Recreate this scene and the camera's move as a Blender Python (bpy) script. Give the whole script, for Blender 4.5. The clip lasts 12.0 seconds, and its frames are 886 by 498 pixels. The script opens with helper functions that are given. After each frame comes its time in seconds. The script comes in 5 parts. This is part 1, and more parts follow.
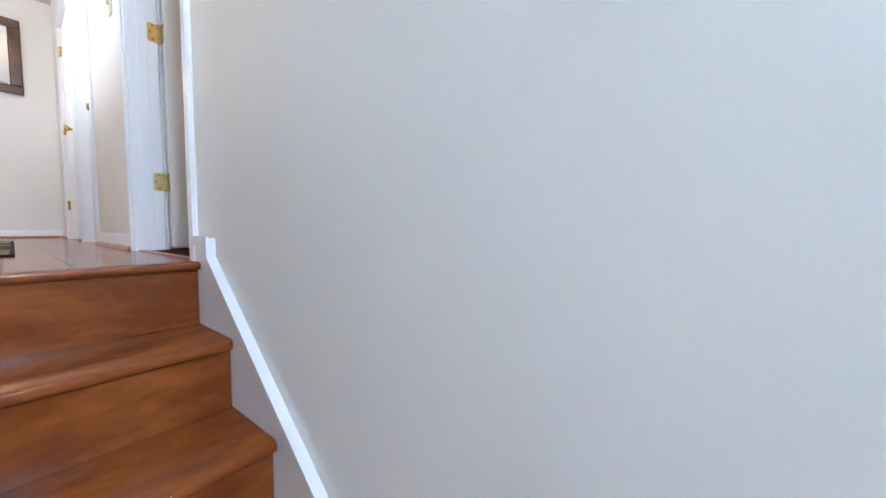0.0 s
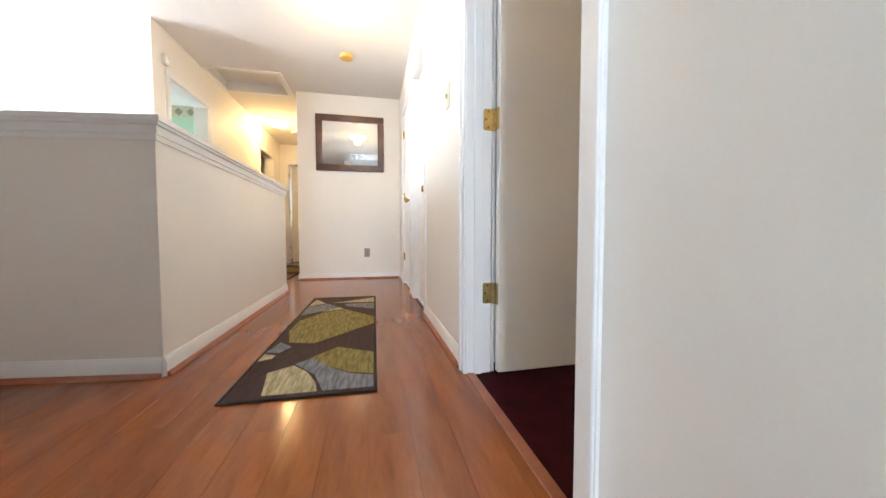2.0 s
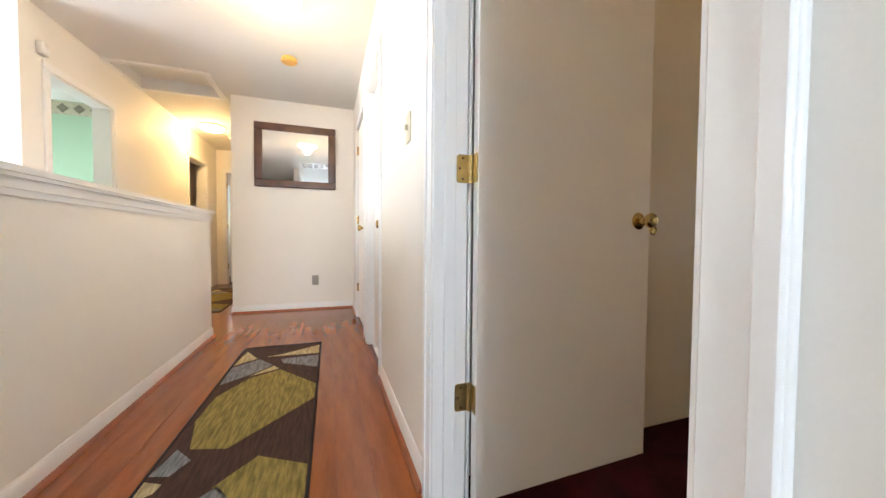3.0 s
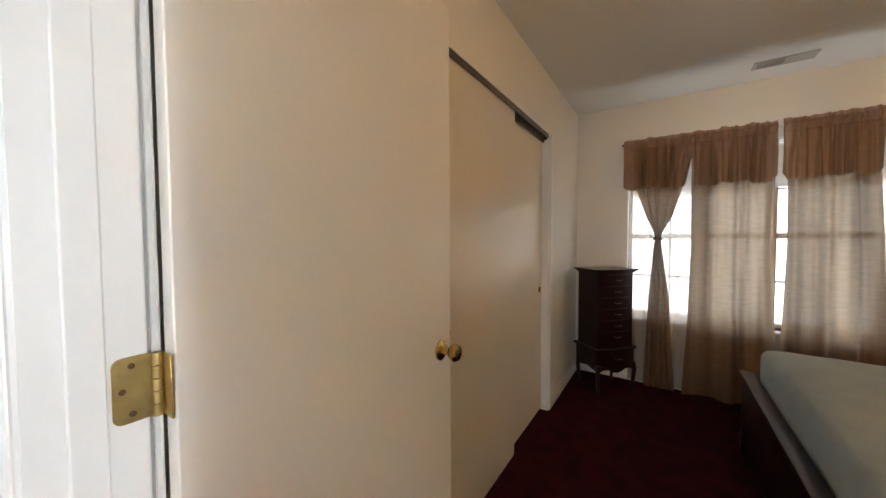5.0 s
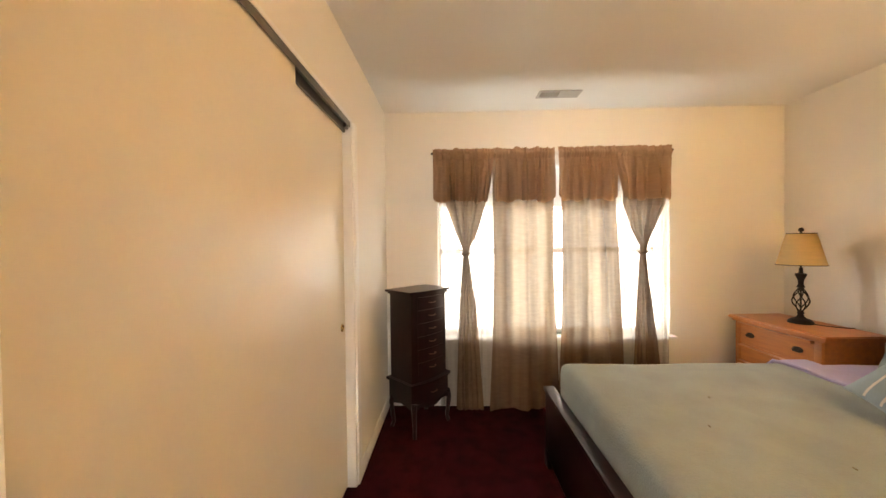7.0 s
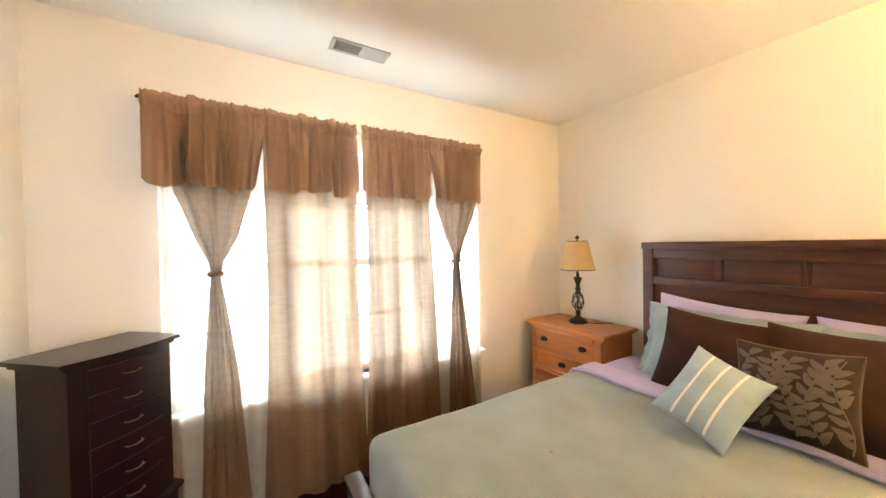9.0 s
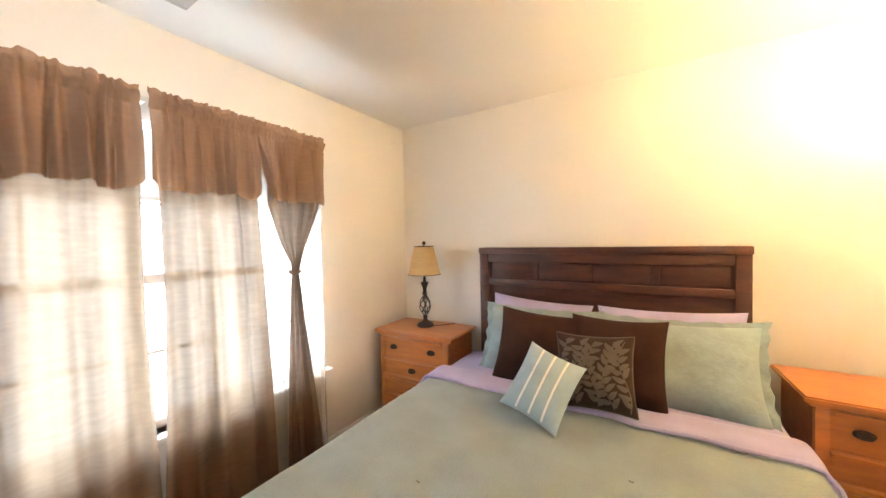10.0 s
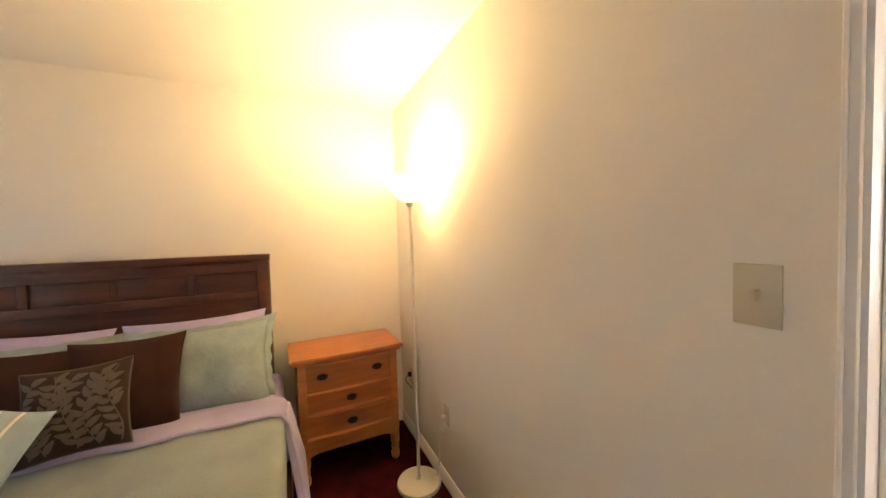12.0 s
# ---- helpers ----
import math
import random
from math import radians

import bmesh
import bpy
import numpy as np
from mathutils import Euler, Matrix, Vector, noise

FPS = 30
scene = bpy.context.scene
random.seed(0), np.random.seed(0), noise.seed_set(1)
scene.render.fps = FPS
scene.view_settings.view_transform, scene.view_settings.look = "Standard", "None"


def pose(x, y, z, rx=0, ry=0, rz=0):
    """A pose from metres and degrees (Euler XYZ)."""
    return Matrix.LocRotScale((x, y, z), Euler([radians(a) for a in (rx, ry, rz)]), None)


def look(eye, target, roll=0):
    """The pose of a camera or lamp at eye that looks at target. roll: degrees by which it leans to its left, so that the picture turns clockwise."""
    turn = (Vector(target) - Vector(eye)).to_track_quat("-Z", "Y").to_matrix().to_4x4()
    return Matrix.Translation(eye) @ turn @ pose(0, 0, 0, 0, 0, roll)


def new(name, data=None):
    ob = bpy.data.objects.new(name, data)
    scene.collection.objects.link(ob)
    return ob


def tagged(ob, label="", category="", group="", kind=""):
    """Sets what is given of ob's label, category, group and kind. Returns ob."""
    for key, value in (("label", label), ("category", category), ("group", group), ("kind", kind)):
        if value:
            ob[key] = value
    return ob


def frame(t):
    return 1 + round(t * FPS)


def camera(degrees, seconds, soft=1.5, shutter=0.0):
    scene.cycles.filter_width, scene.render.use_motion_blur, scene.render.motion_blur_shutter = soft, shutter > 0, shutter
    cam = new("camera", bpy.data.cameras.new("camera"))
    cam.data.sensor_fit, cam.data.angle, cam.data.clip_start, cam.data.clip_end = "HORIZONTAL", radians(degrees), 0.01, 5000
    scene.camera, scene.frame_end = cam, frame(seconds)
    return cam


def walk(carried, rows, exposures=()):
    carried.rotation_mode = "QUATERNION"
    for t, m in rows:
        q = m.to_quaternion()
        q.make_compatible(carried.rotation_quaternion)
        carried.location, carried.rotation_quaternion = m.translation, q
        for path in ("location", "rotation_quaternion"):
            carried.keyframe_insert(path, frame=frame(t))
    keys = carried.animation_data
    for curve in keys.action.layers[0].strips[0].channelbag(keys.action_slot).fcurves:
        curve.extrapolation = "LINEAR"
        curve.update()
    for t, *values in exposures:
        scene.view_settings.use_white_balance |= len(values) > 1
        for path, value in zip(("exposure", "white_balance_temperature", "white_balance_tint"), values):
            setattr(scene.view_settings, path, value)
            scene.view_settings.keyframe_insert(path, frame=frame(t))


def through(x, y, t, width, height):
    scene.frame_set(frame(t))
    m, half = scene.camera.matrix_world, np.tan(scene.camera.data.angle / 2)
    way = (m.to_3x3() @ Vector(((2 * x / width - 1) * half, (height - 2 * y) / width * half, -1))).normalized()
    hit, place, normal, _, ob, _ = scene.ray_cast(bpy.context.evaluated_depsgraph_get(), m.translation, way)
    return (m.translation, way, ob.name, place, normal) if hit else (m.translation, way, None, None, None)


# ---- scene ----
cam = camera(105.9, 12.0)
PATH = [
    (0, (-0.402, -1.303, 0.117), (1.186, -0.093, -0.003), 0.3),
    (0.5, (-0.372, -1.026, 0.203), (0.805, 0.588, 0.1), 0.3),
    (1, (-0.471, -0.815, 0.323), (0.33, 1.015, 0.221), 0.2),
    (1.5, (-0.472, -0.642, 0.442), (0.09, 1.275, 0.346), -0.1),
    (2, (-0.398, -0.462, 0.604), (0.023, 1.491, 0.515), 0.0),
    (2.5, (-0.385, -0.266, 0.717), (0.04, 1.686, 0.636), 0.0),
    (2.7, (-0.356, -0.187, 0.775), (0.144, 1.748, 0.702), 0.2),
    (4.3, (-0.181, 0.149, 1.168), (1.136, 1.653, 1.101), -0.3),
    (4.5, (-0.133, 0.188, 1.198), (1.293, 1.588, 1.127), -0.4),
    (5, (-0.048, 0.299, 1.293), (1.618, 1.403, 1.22), -0.3),
    (5.5, (0.04, 0.417, 1.36), (1.863, 1.237, 1.284), -0.4),
    (6, (0.158, 0.505, 1.392), (2.095, 0.996, 1.309), -0.4),
    (6.5, (0.368, 0.498, 1.359), (2.351, 0.747, 1.304), -0.6),
    (8.3, (1.086, 0.322, 1.353), (2.998, -0.264, 1.329), -1.0),
    (8.5, (1.174, 0.312, 1.371), (3.04, -0.41, 1.345), -1.2),
    (9, (1.281, 0.225, 1.395), (3.001, -0.796, 1.363), -1.1),
    (9.5, (1.376, 0.18, 1.42), (2.825, -1.198, 1.383), -1.5),
    (10, (1.448, 0.169, 1.441), (2.507, -1.527, 1.388), -1.2),
    (10.5, (1.417, 0.15, 1.421), (2.043, -1.749, 1.378), -1.4),
    (11, (1.299, 0.16, 1.422), (1.439, -1.835, 1.378), -1.6),
    (11.5, (1.101, 0.22, 1.455), (0.74, -1.746, 1.385), -1.8),
    (12, (0.901, 0.302, 1.464), (0.06, -1.511, 1.382), -1.7),
]
EXPOSURE = [(0.0, 0.58, 5600, 12), (0.6, 0.66, 5700, 12), (1.5, 0.70, 6150, 10), (2.7, 0.62, 6450, 10), (4.4, 0.60, 6900, 12), (5.5, 1.15, 7300, 12),
            (6.5, 1.75, 8300, 14), (8.5, 2.42, 7400, 12), (9.5, 2.52, 6800, 10), (10.5, 2.05, 6350, 12), (12.0, 1.62, 6600, 12)]
walk(cam, [(t, look(eye, target, roll)) for t, eye, target, roll in PATH], EXPOSURE)

# ---- world, light, exposure ----
world = bpy.data.worlds.new("world")
scene.world = world
world.use_nodes = True
wn = world.node_tree.nodes
sky = wn.new("ShaderNodeTexSky")
sky.sky_type = "NISHITA"
sky.sun_disc = False
sky.sun_elevation = radians(38)
sky.sun_rotation = radians(200)
wn["Background"].inputs["Strength"].default_value = 0.12
world.node_tree.links.new(sky.outputs["Color"], wn["Background"].inputs["Color"])


def sky_panel(name, at, aim, width, height, watts, colour=(0.86, 0.93, 1.0)):
    """A rectangular area lamp: daylight in a window's opening, and the added fills."""
    lamp = bpy.data.lights.new(name, "AREA")
    lamp.shape, lamp.size, lamp.size_y, lamp.energy, lamp.color = "RECTANGLE", width, height, watts, colour
    ob = new(name, lamp)
    ob.matrix_world = look(at, aim)
    return ob


def bulb(name, at, watts, radius, colour):
    lamp = bpy.data.lights.new(name, "POINT")
    lamp.energy, lamp.shadow_soft_size, lamp.color = watts, radius, colour
    ob = new(name, lamp)
    ob.location = at
    return ob


WARM = (1.0, 0.64, 0.27)
sky_panel("daylight_bedroom", (3.66, -0.37, 1.30), (2.5, -0.37, 1.25), 2.0, 1.5, 11.5)
sky_panel("daylight_living", (-5.32, 2.15, 1.42), (0, 2.0, 1.3), 1.3, 1.6, 155)
# no window known here; panel added to brighten door leaf and half wall
sky_panel("fill_living_west", (-5.32, 0.1, 1.42), (0, 0.3, 1.0), 1.6, 1.6, 46)
sky_panel("daylight_far_room", (-2.0, 8.44, 1.4), (-1.9, 6, 1.2), 1.2, 1.2, 7)
sky_panel("daylight_green_room", (-3.98, 4.1, 1.4), (-2.3, 4.1, 1.2), 1.2, 1.2, 26)
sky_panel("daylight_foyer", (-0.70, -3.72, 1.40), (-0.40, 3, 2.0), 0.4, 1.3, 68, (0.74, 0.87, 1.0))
# strip lamp added behind the valances to throw the bright streak on the ceiling
sky_panel("ceiling_streak_strip", (3.350, -0.37, 1.945), (3.12, -0.37, 2.44), 1.85, 0.05, 0.65, (0.72, 0.86, 1.0))
bulb("bulb_hall", (-0.62, 2.35, 2.33), 16, 0.06, WARM)
bulb("bulb_corridor", (-1.85, 5.53, 2.33), 21, 0.06, WARM)
bulb("bulb_torchiere", (0.26, -1.52, 1.77), 28, 0.05, WARM)

# ---- materials ----


def material(name, colour, rough=0.6, metal=0.0, vary=0.0, scale=4.0, bump=0.0, bump_scale=80.0, stretch=(1, 1, 1),
             second=None, coat=0.0, sheen=0.0, island=0.0, spec=0.5, grain=None):
    """A surface with broad and fine variation of its colour and a fine relief."""
    m = bpy.data.materials.new(name)
    m.use_nodes = True
    nt = m.node_tree
    n, links = nt.nodes, nt.links
    b = n["Principled BSDF"]
    b.inputs["Roughness"].default_value = rough
    b.inputs["Metallic"].default_value = metal
    b.inputs["Coat Weight"].default_value = coat
    b.inputs["Coat Roughness"].default_value = 0.29
    b.inputs["Sheen Weight"].default_value = sheen
    b.inputs["Specular IOR Level"].default_value = spec
    tc = n.new("ShaderNodeTexCoord")
    mp = n.new("ShaderNodeMapping")
    mp.inputs["Scale"].default_value = stretch
    links.new(tc.outputs["Object"], mp.inputs["Vector"])
    low = n.new("ShaderNodeTexNoise")
    low.inputs["Scale"].default_value = scale
    low.inputs["Detail"].default_value = 6
    fine = n.new("ShaderNodeTexNoise")
    fine.inputs["Scale"].default_value = bump_scale
    fine.inputs["Detail"].default_value = 3
    links.new(mp.outputs["Vector"], low.inputs["Vector"])
    links.new(mp.outputs["Vector"], fine.inputs["Vector"])
    mix = n.new("ShaderNodeMix")
    mix.data_type = "RGBA"
    other = second or tuple(max(0.0, c * (1 - vary)) for c in colour)
    mix.inputs["A"].default_value = (*colour, 1)
    mix.inputs["B"].default_value = (*other, 1)
    add = n.new("ShaderNodeMath")
    add.operation = "MULTIPLY_ADD"
    add.inputs[1].default_value = 0.35
    ramp = n.new("ShaderNodeMapRange")
    ramp.inputs["From Min"].default_value = 0.5
    ramp.inputs["From Max"].default_value = 0.85
    links.new(fine.outputs["Fac"], add.inputs[0])
    links.new(low.outputs["Fac"], add.inputs[2])
    links.new(add.outputs[0], ramp.inputs["Value"])
    links.new(ramp.outputs["Result"], mix.inputs["Factor"])
    out = mix.outputs["Result"]
    if island:
        info = n.new("ShaderNodeObjectInfo")
        hsv = n.new("ShaderNodeHueSaturation")
        span = n.new("ShaderNodeMapRange")
        span.inputs["To Min"].default_value = 1 - island
        span.inputs["To Max"].default_value = 1 + island
        links.new(info.outputs["Random"], span.inputs["Value"])
        links.new(span.outputs["Result"], hsv.inputs["Value"])
        links.new(out, hsv.inputs["Color"])
        out = hsv.outputs["Color"]
    links.new(out, b.inputs["Base Color"])
    if bump:
        bp = n.new("ShaderNodeBump")
        bp.inputs["Strength"].default_value = bump
        bp.inputs["Distance"].default_value = 0.004
        links.new(fine.outputs["Fac"], bp.inputs["Height"])
        links.new(bp.outputs["Normal"], b.inputs["Normal"])
    return m


def node_of(m, kind):
    return next(x for x in m.node_tree.nodes if x.bl_idname == kind)


WALL = material("wall_paint", (0.80, 0.775, 0.73), 0.55, vary=0.04, scale=1.2, bump=0.06, bump_scale=160)
CEIL = material("ceiling_paint", (0.755, 0.745, 0.715), 0.8, vary=0.04, scale=1.5, bump=0.25, bump_scale=120)
TRIM = material("trim_paint", (0.81, 0.81, 0.81), 0.32, vary=0.04, scale=3, bump=0.03)
DOOR = material("door_paint", (0.86, 0.84, 0.81), 0.42, vary=0.04, scale=2, bump=0.05)
CLOSET = material("closet_door_paint", (0.76, 0.70, 0.60), 0.30, vary=0.04, scale=2, bump=0.03)
CARPET = material("carpet_burgundy", (0.048, 0.0045, 0.0075), 1.0, second=(0.024, 0.002, 0.0035), scale=9, bump=0.9, bump_scale=260, spec=0.1)
PLANK = material("laminate_cherry", (0.30, 0.090, 0.023), 0.16, second=(0.22, 0.062, 0.015), scale=4, stretch=(5, 0.6, 5), bump=0.0, bump_scale=30, coat=0.0, island=0.07)
STEP = material("stair_cherry", (0.265, 0.073, 0.016), 0.22, second=(0.15, 0.037, 0.008), scale=5, stretch=(0.9, 2.2, 2.2), bump=0.015, bump_scale=25, coat=0.06, spec=0.35)
GAP = material("plank_joint", (0.12, 0.036, 0.014), 0.8, vary=0.3)
SHOE = material("shoe_moulding_cherry", (0.34, 0.11, 0.045), 0.35, second=(0.24, 0.07, 0.03), scale=8)
BRASS = material("brass", (0.66, 0.46, 0.17), 0.20, metal=1.0, vary=0.2, scale=20)
HINGE = material("dull_brass", (0.56, 0.42, 0.17), 0.34, metal=0.9, vary=0.25, scale=30)
SCREW = material("dark_screw", (0.16, 0.10, 0.05), 0.45, metal=0.8, vary=0.3, scale=30)
STEEL = material("track_metal", (0.20, 0.18, 0.16), 0.45, metal=0.7, vary=0.2, scale=12)
CHERRY_DARK = material("mahogany_dark", (0.021, 0.0048, 0.0050), 0.30, second=(0.012, 0.0032, 0.0034), scale=6, stretch=(6, 6, 0.8), coat=0.08, spec=0.3)
HEADBOARD = material("headboard_brown", (0.085, 0.027, 0.015), 0.42, second=(0.044, 0.014, 0.009), scale=5, stretch=(0.8, 6, 6), spec=0.4)
PINE = material("honey_pine", (0.50, 0.175, 0.042), 0.38, second=(0.37, 0.125, 0.036), scale=5, stretch=(0.8, 6, 6), coat=0.15)
IRON = material("dark_iron", (0.035, 0.027, 0.024), 0.45, metal=0.6, vary=0.4, scale=30, bump=0.2)
WHITE_METAL = material("white_enamel", (0.72, 0.70, 0.66), 0.35, vary=0.05, scale=6)
ALMOND = material("almond_plastic", (0.60, 0.55, 0.42), 0.4, vary=0.05, scale=8)
GREY_PLATE = material("grey_plastic", (0.30, 0.275, 0.25), 0.4, vary=0.1, scale=8)
# near-black for caps; also colours in the shade of outlet slots and vents
DARK = material("black_cap_and_recess_shade", (0.02, 0.02, 0.02), 0.9, vary=0.2)

# ---- builders ----


def box(bm, lo, hi, bevel=0.0, segments=2):
    geom = bmesh.ops.create_cube(bm, size=1.0)["verts"]
    size = [h - l for l, h in zip(lo, hi)]
    for v in geom:
        v.co = Vector([l + (c + 0.5) * s for l, c, s in zip(lo, v.co, size)])
    if bevel:
        edges = list({e for v in geom for e in v.link_edges})
        bmesh.ops.bevel(bm, geom=edges, offset=min(bevel, min(abs(s) for s in size) * 0.45), segments=segments, profile=0.6, affect="EDGES")
    return bm


def made_box(lo, hi, bevel=0.0, segments=2):
    return box(bmesh.new(), lo, hi, bevel, segments)


def lathe(profile, segments=24, at=(0, 0, 0), bm=None):
    """A turned shape from pairs of radius and height."""
    bm = bm or bmesh.new()
    rings = []
    for r, z in profile:
        rings.append([bm.verts.new((at[0] + r * math.cos(2 * math.pi * i / segments), at[1] + r * math.sin(2 * math.pi * i / segments), at[2] + z)) for i in range(segments)])
    for a, b in zip(rings, rings[1:]):
        for i in range(segments):
            j = (i + 1) % segments
            bm.faces.new((a[i], a[j], b[j], b[i]))
    bm.faces.new(rings[-1])
    bm.faces.new(rings[0][::-1])
    return bm


def tube(points, radius, segments=8, bm=None, closed=False):
    """A round bar along points."""
    bm = bm or bmesh.new()
    pts = [Vector(p) for p in points]
    rings = []
    for i, p in enumerate(pts):
        a, b = pts[max(i - 1, 0)], pts[min(i + 1, len(pts) - 1)]
        if closed:
            a, b = pts[i - 1], pts[(i + 1) % len(pts)]
        d = (b - a).normalized()
        u = d.cross(Vector((0, 0, 1)) if abs(d.z) < 0.9 else Vector((1, 0, 0))).normalized()
        w = d.cross(u)
        r = radius(i / max(1, len(pts) - 1)) if callable(radius) else radius
        rings.append([bm.verts.new(p + r * (math.cos(2 * math.pi * k / segments) * u + math.sin(2 * math.pi * k / segments) * w)) for k in range(segments)])
    pairs = list(zip(rings, rings[1:])) + ([(rings[-1], rings[0])] if closed else [])
    for a, b in pairs:
        for k in range(segments):
            j = (k + 1) % segments
            bm.faces.new((a[k], a[j], b[j], b[k]))
    if not closed:
        bm.faces.new(rings[0][::-1])
        bm.faces.new(rings[-1])
    return bm


def prism(outline, axis, lo, hi, bm=None):
    """A plane outline pushed along an axis. The outline's pairs are the two other axes in order."""
    bm = bm or bmesh.new()

    def put(a, b, c):
        return Vector({"x": (c, a, b), "y": (a, c, b), "z": (a, b, c)}[axis])
    one = [bm.verts.new(put(a, b, lo)) for a, b in outline]
    two = [bm.verts.new(put(a, b, hi)) for a, b in outline]
    k = len(outline)
    for i in range(k):
        j = (i + 1) % k
        bm.faces.new((one[i], one[j], two[j], two[i]))
    bm.faces.new(one[::-1])
    bm.faces.new(two)
    bmesh.ops.recalc_face_normals(bm, faces=bm.faces)
    return bm


def finish(name, bm, mat, smooth=True):
    mesh = bpy.data.meshes.new(name)
    bmesh.ops.recalc_face_normals(bm, faces=bm.faces)
    bm.to_mesh(mesh)
    bm.free()
    mats = mat if isinstance(mat, (list, tuple)) else [mat]
    for x in mats:
        mesh.materials.append(x)
    if smooth:
        mesh.shade_smooth()
        mesh.set_sharp_from_angle(angle=radians(38))
    return mesh


def part(name, bm, mat, parent, label="", smooth=True):
    ob = new(name, finish(name, bm, mat, smooth))
    ob.parent = parent
    if label:
        tagged(ob, label)
    return ob


def thing(name, at, label, category, group="", turn=0.0, kind=""):
    ob = new(name)
    ob.matrix_world = pose(*at, 0, 0, turn)
    return tagged(ob, label, category, group, kind)


def solid(name, bm, mat, label, category, group="", kind="", at=(0, 0, 0), turn=0.0, smooth=True):
    ob = new(name, finish(name, bm, mat, smooth))
    ob.matrix_world = pose(*at, 0, 0, turn)
    return tagged(ob, label, category, group, kind)


def structure(name, bm, mat, label="", category="", smooth=True):
    ob = new(name, finish(name, bm, mat, smooth))
    return tagged(ob, label, category, "", "structure")


def wall(name, axis, lo, hi, a0, a1, z0, z1, openings=(), label="", mat=None):
    """A wall whose faces stand at lo and hi on its axis, from a0 to a1 along the other, with openings (a, b, bottom, top)."""
    bm = bmesh.new()

    def slab(a, b, c, d):
        if b - a > 1e-4 and d - c > 1e-4:
            if axis == "x":
                box(bm, (lo, a, c), (hi, b, d))
            else:
                box(bm, (a, lo, c), (b, hi, d))
    at = a0
    for a, b, c, d in sorted(openings):
        slab(at, a, z0, z1)
        slab(a, b, z0, c)
        slab(a, b, d, z1)
        at = b
    slab(at, a1, z0, z1)
    return structure(name, bm, mat or WALL, label or "off-white painted plaster wall", "wall", smooth=False)


H = 2.44
LOW = -1.33

# ---- the shell ----
DOOR_TOP = 2.03
wall("wall_hall_east", "x", 0.0, 0.115, -3.6, 4.34, LOW, H, [(0.100, 0.924, -0.03, DOOR_TOP), (2.04, 2.66, -0.03, DOOR_TOP), (2.94, 3.66, -0.03, DOOR_TOP)])
wall("wall_hall_end", "y", 4.22, 4.34, -1.32, 0.0, -0.2, H)
wall("wall_corridor_east", "x", -1.32, -1.20, 4.34, 7.0, -0.2, H)
wall("wall_corridor_west", "x", -2.32, -2.20, 3.02, 7.0, -0.2, H, [(3.15, 3.86, -0.03, DOOR_TOP), (5.72, 6.42, -0.03, DOOR_TOP)])
wall("wall_corridor_end", "y", 7.0, 7.12, -3.4, -0.6, -0.2, H, [(-2.04, -1.34, -0.03, DOOR_TOP)])
wall("wall_living_north", "y", 2.90, 3.02, -5.2, -2.20, -1.5, H)
# opening from -0.7 to 0.9 is unseen, added for the extra panel
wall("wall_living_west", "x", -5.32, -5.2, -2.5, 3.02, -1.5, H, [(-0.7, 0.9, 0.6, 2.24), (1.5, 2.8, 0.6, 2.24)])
wall("wall_living_front", "y", -2.62, -2.5, -5.32, -1.03, -1.5, H)
wall("wall_stair_west", "x", -1.03, -0.915, -3.6, 0.066, LOW, H)
# added, unseen: keeps living-room daylight off the stair wall; gap admits the second panel
wall("wall_unseen_light_block", "x", -2.52, -2.40, -2.5, 1.29, LOW, H, [(0.06, 0.62, 0.0, DOOR_TOP)])
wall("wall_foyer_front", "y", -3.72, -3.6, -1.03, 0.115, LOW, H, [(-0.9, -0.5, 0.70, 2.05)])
wall("wall_bedroom_window", "x", 3.356, 3.50, -2.36, 1.72, -0.2, H, [(-1.32, 0.575, 0.585, 2.0)])
wall("wall_bedroom_head", "y", -2.36, -2.236, 0.115, 3.356, -0.2, H)
wall("wall_bedroom_closet", "y", 1.005, 1.12, 0.115, 3.356, -0.2, H, [(0.32, 2.42, -0.03, 2.045)])
wall("wall_closet_back", "y", 1.72, 1.84, 0.115, 3.5, -0.2, H)
wall("wall_green_room", "x", -4.0, -3.9, 3.02, 5.2, -0.2, H, [(3.5, 4.7, 0.8, 2.0)], mat=material("green_paint", (0.32, 0.47, 0.32), 0.6, vary=0.06, scale=2, bump=0.1, bump_scale=150), label="pale green painted wall of a room")

bm = bmesh.new()
box(bm, (-5.4, -3.8, H), (3.6, 3.77, H + 0.1))
box(bm, (-5.4, 4.35, H), (3.6, 7.2, H + 0.1))
box(bm, (-5.4, 3.77, H), (-2.17, 4.35, H + 0.1))
box(bm, (-1.43, 3.77, H), (3.6, 4.35, H + 0.1))
structure("ceiling", bm, CEIL, "white textured plaster ceiling", "ceiling", smooth=False)

structure("floor_bedroom", made_box((0.03, -2.36, -0.12), (3.4, 1.75, 0.0)), CARPET, "dark burgundy carpet on the bedroom floor", "carpet", smooth=False)
structure("floor_lower", made_box((-5.4, -3.8, LOW - 0.1), (0.0, 3.1, LOW)), CARPET, "dark floor of the lower level", "floor", smooth=False)

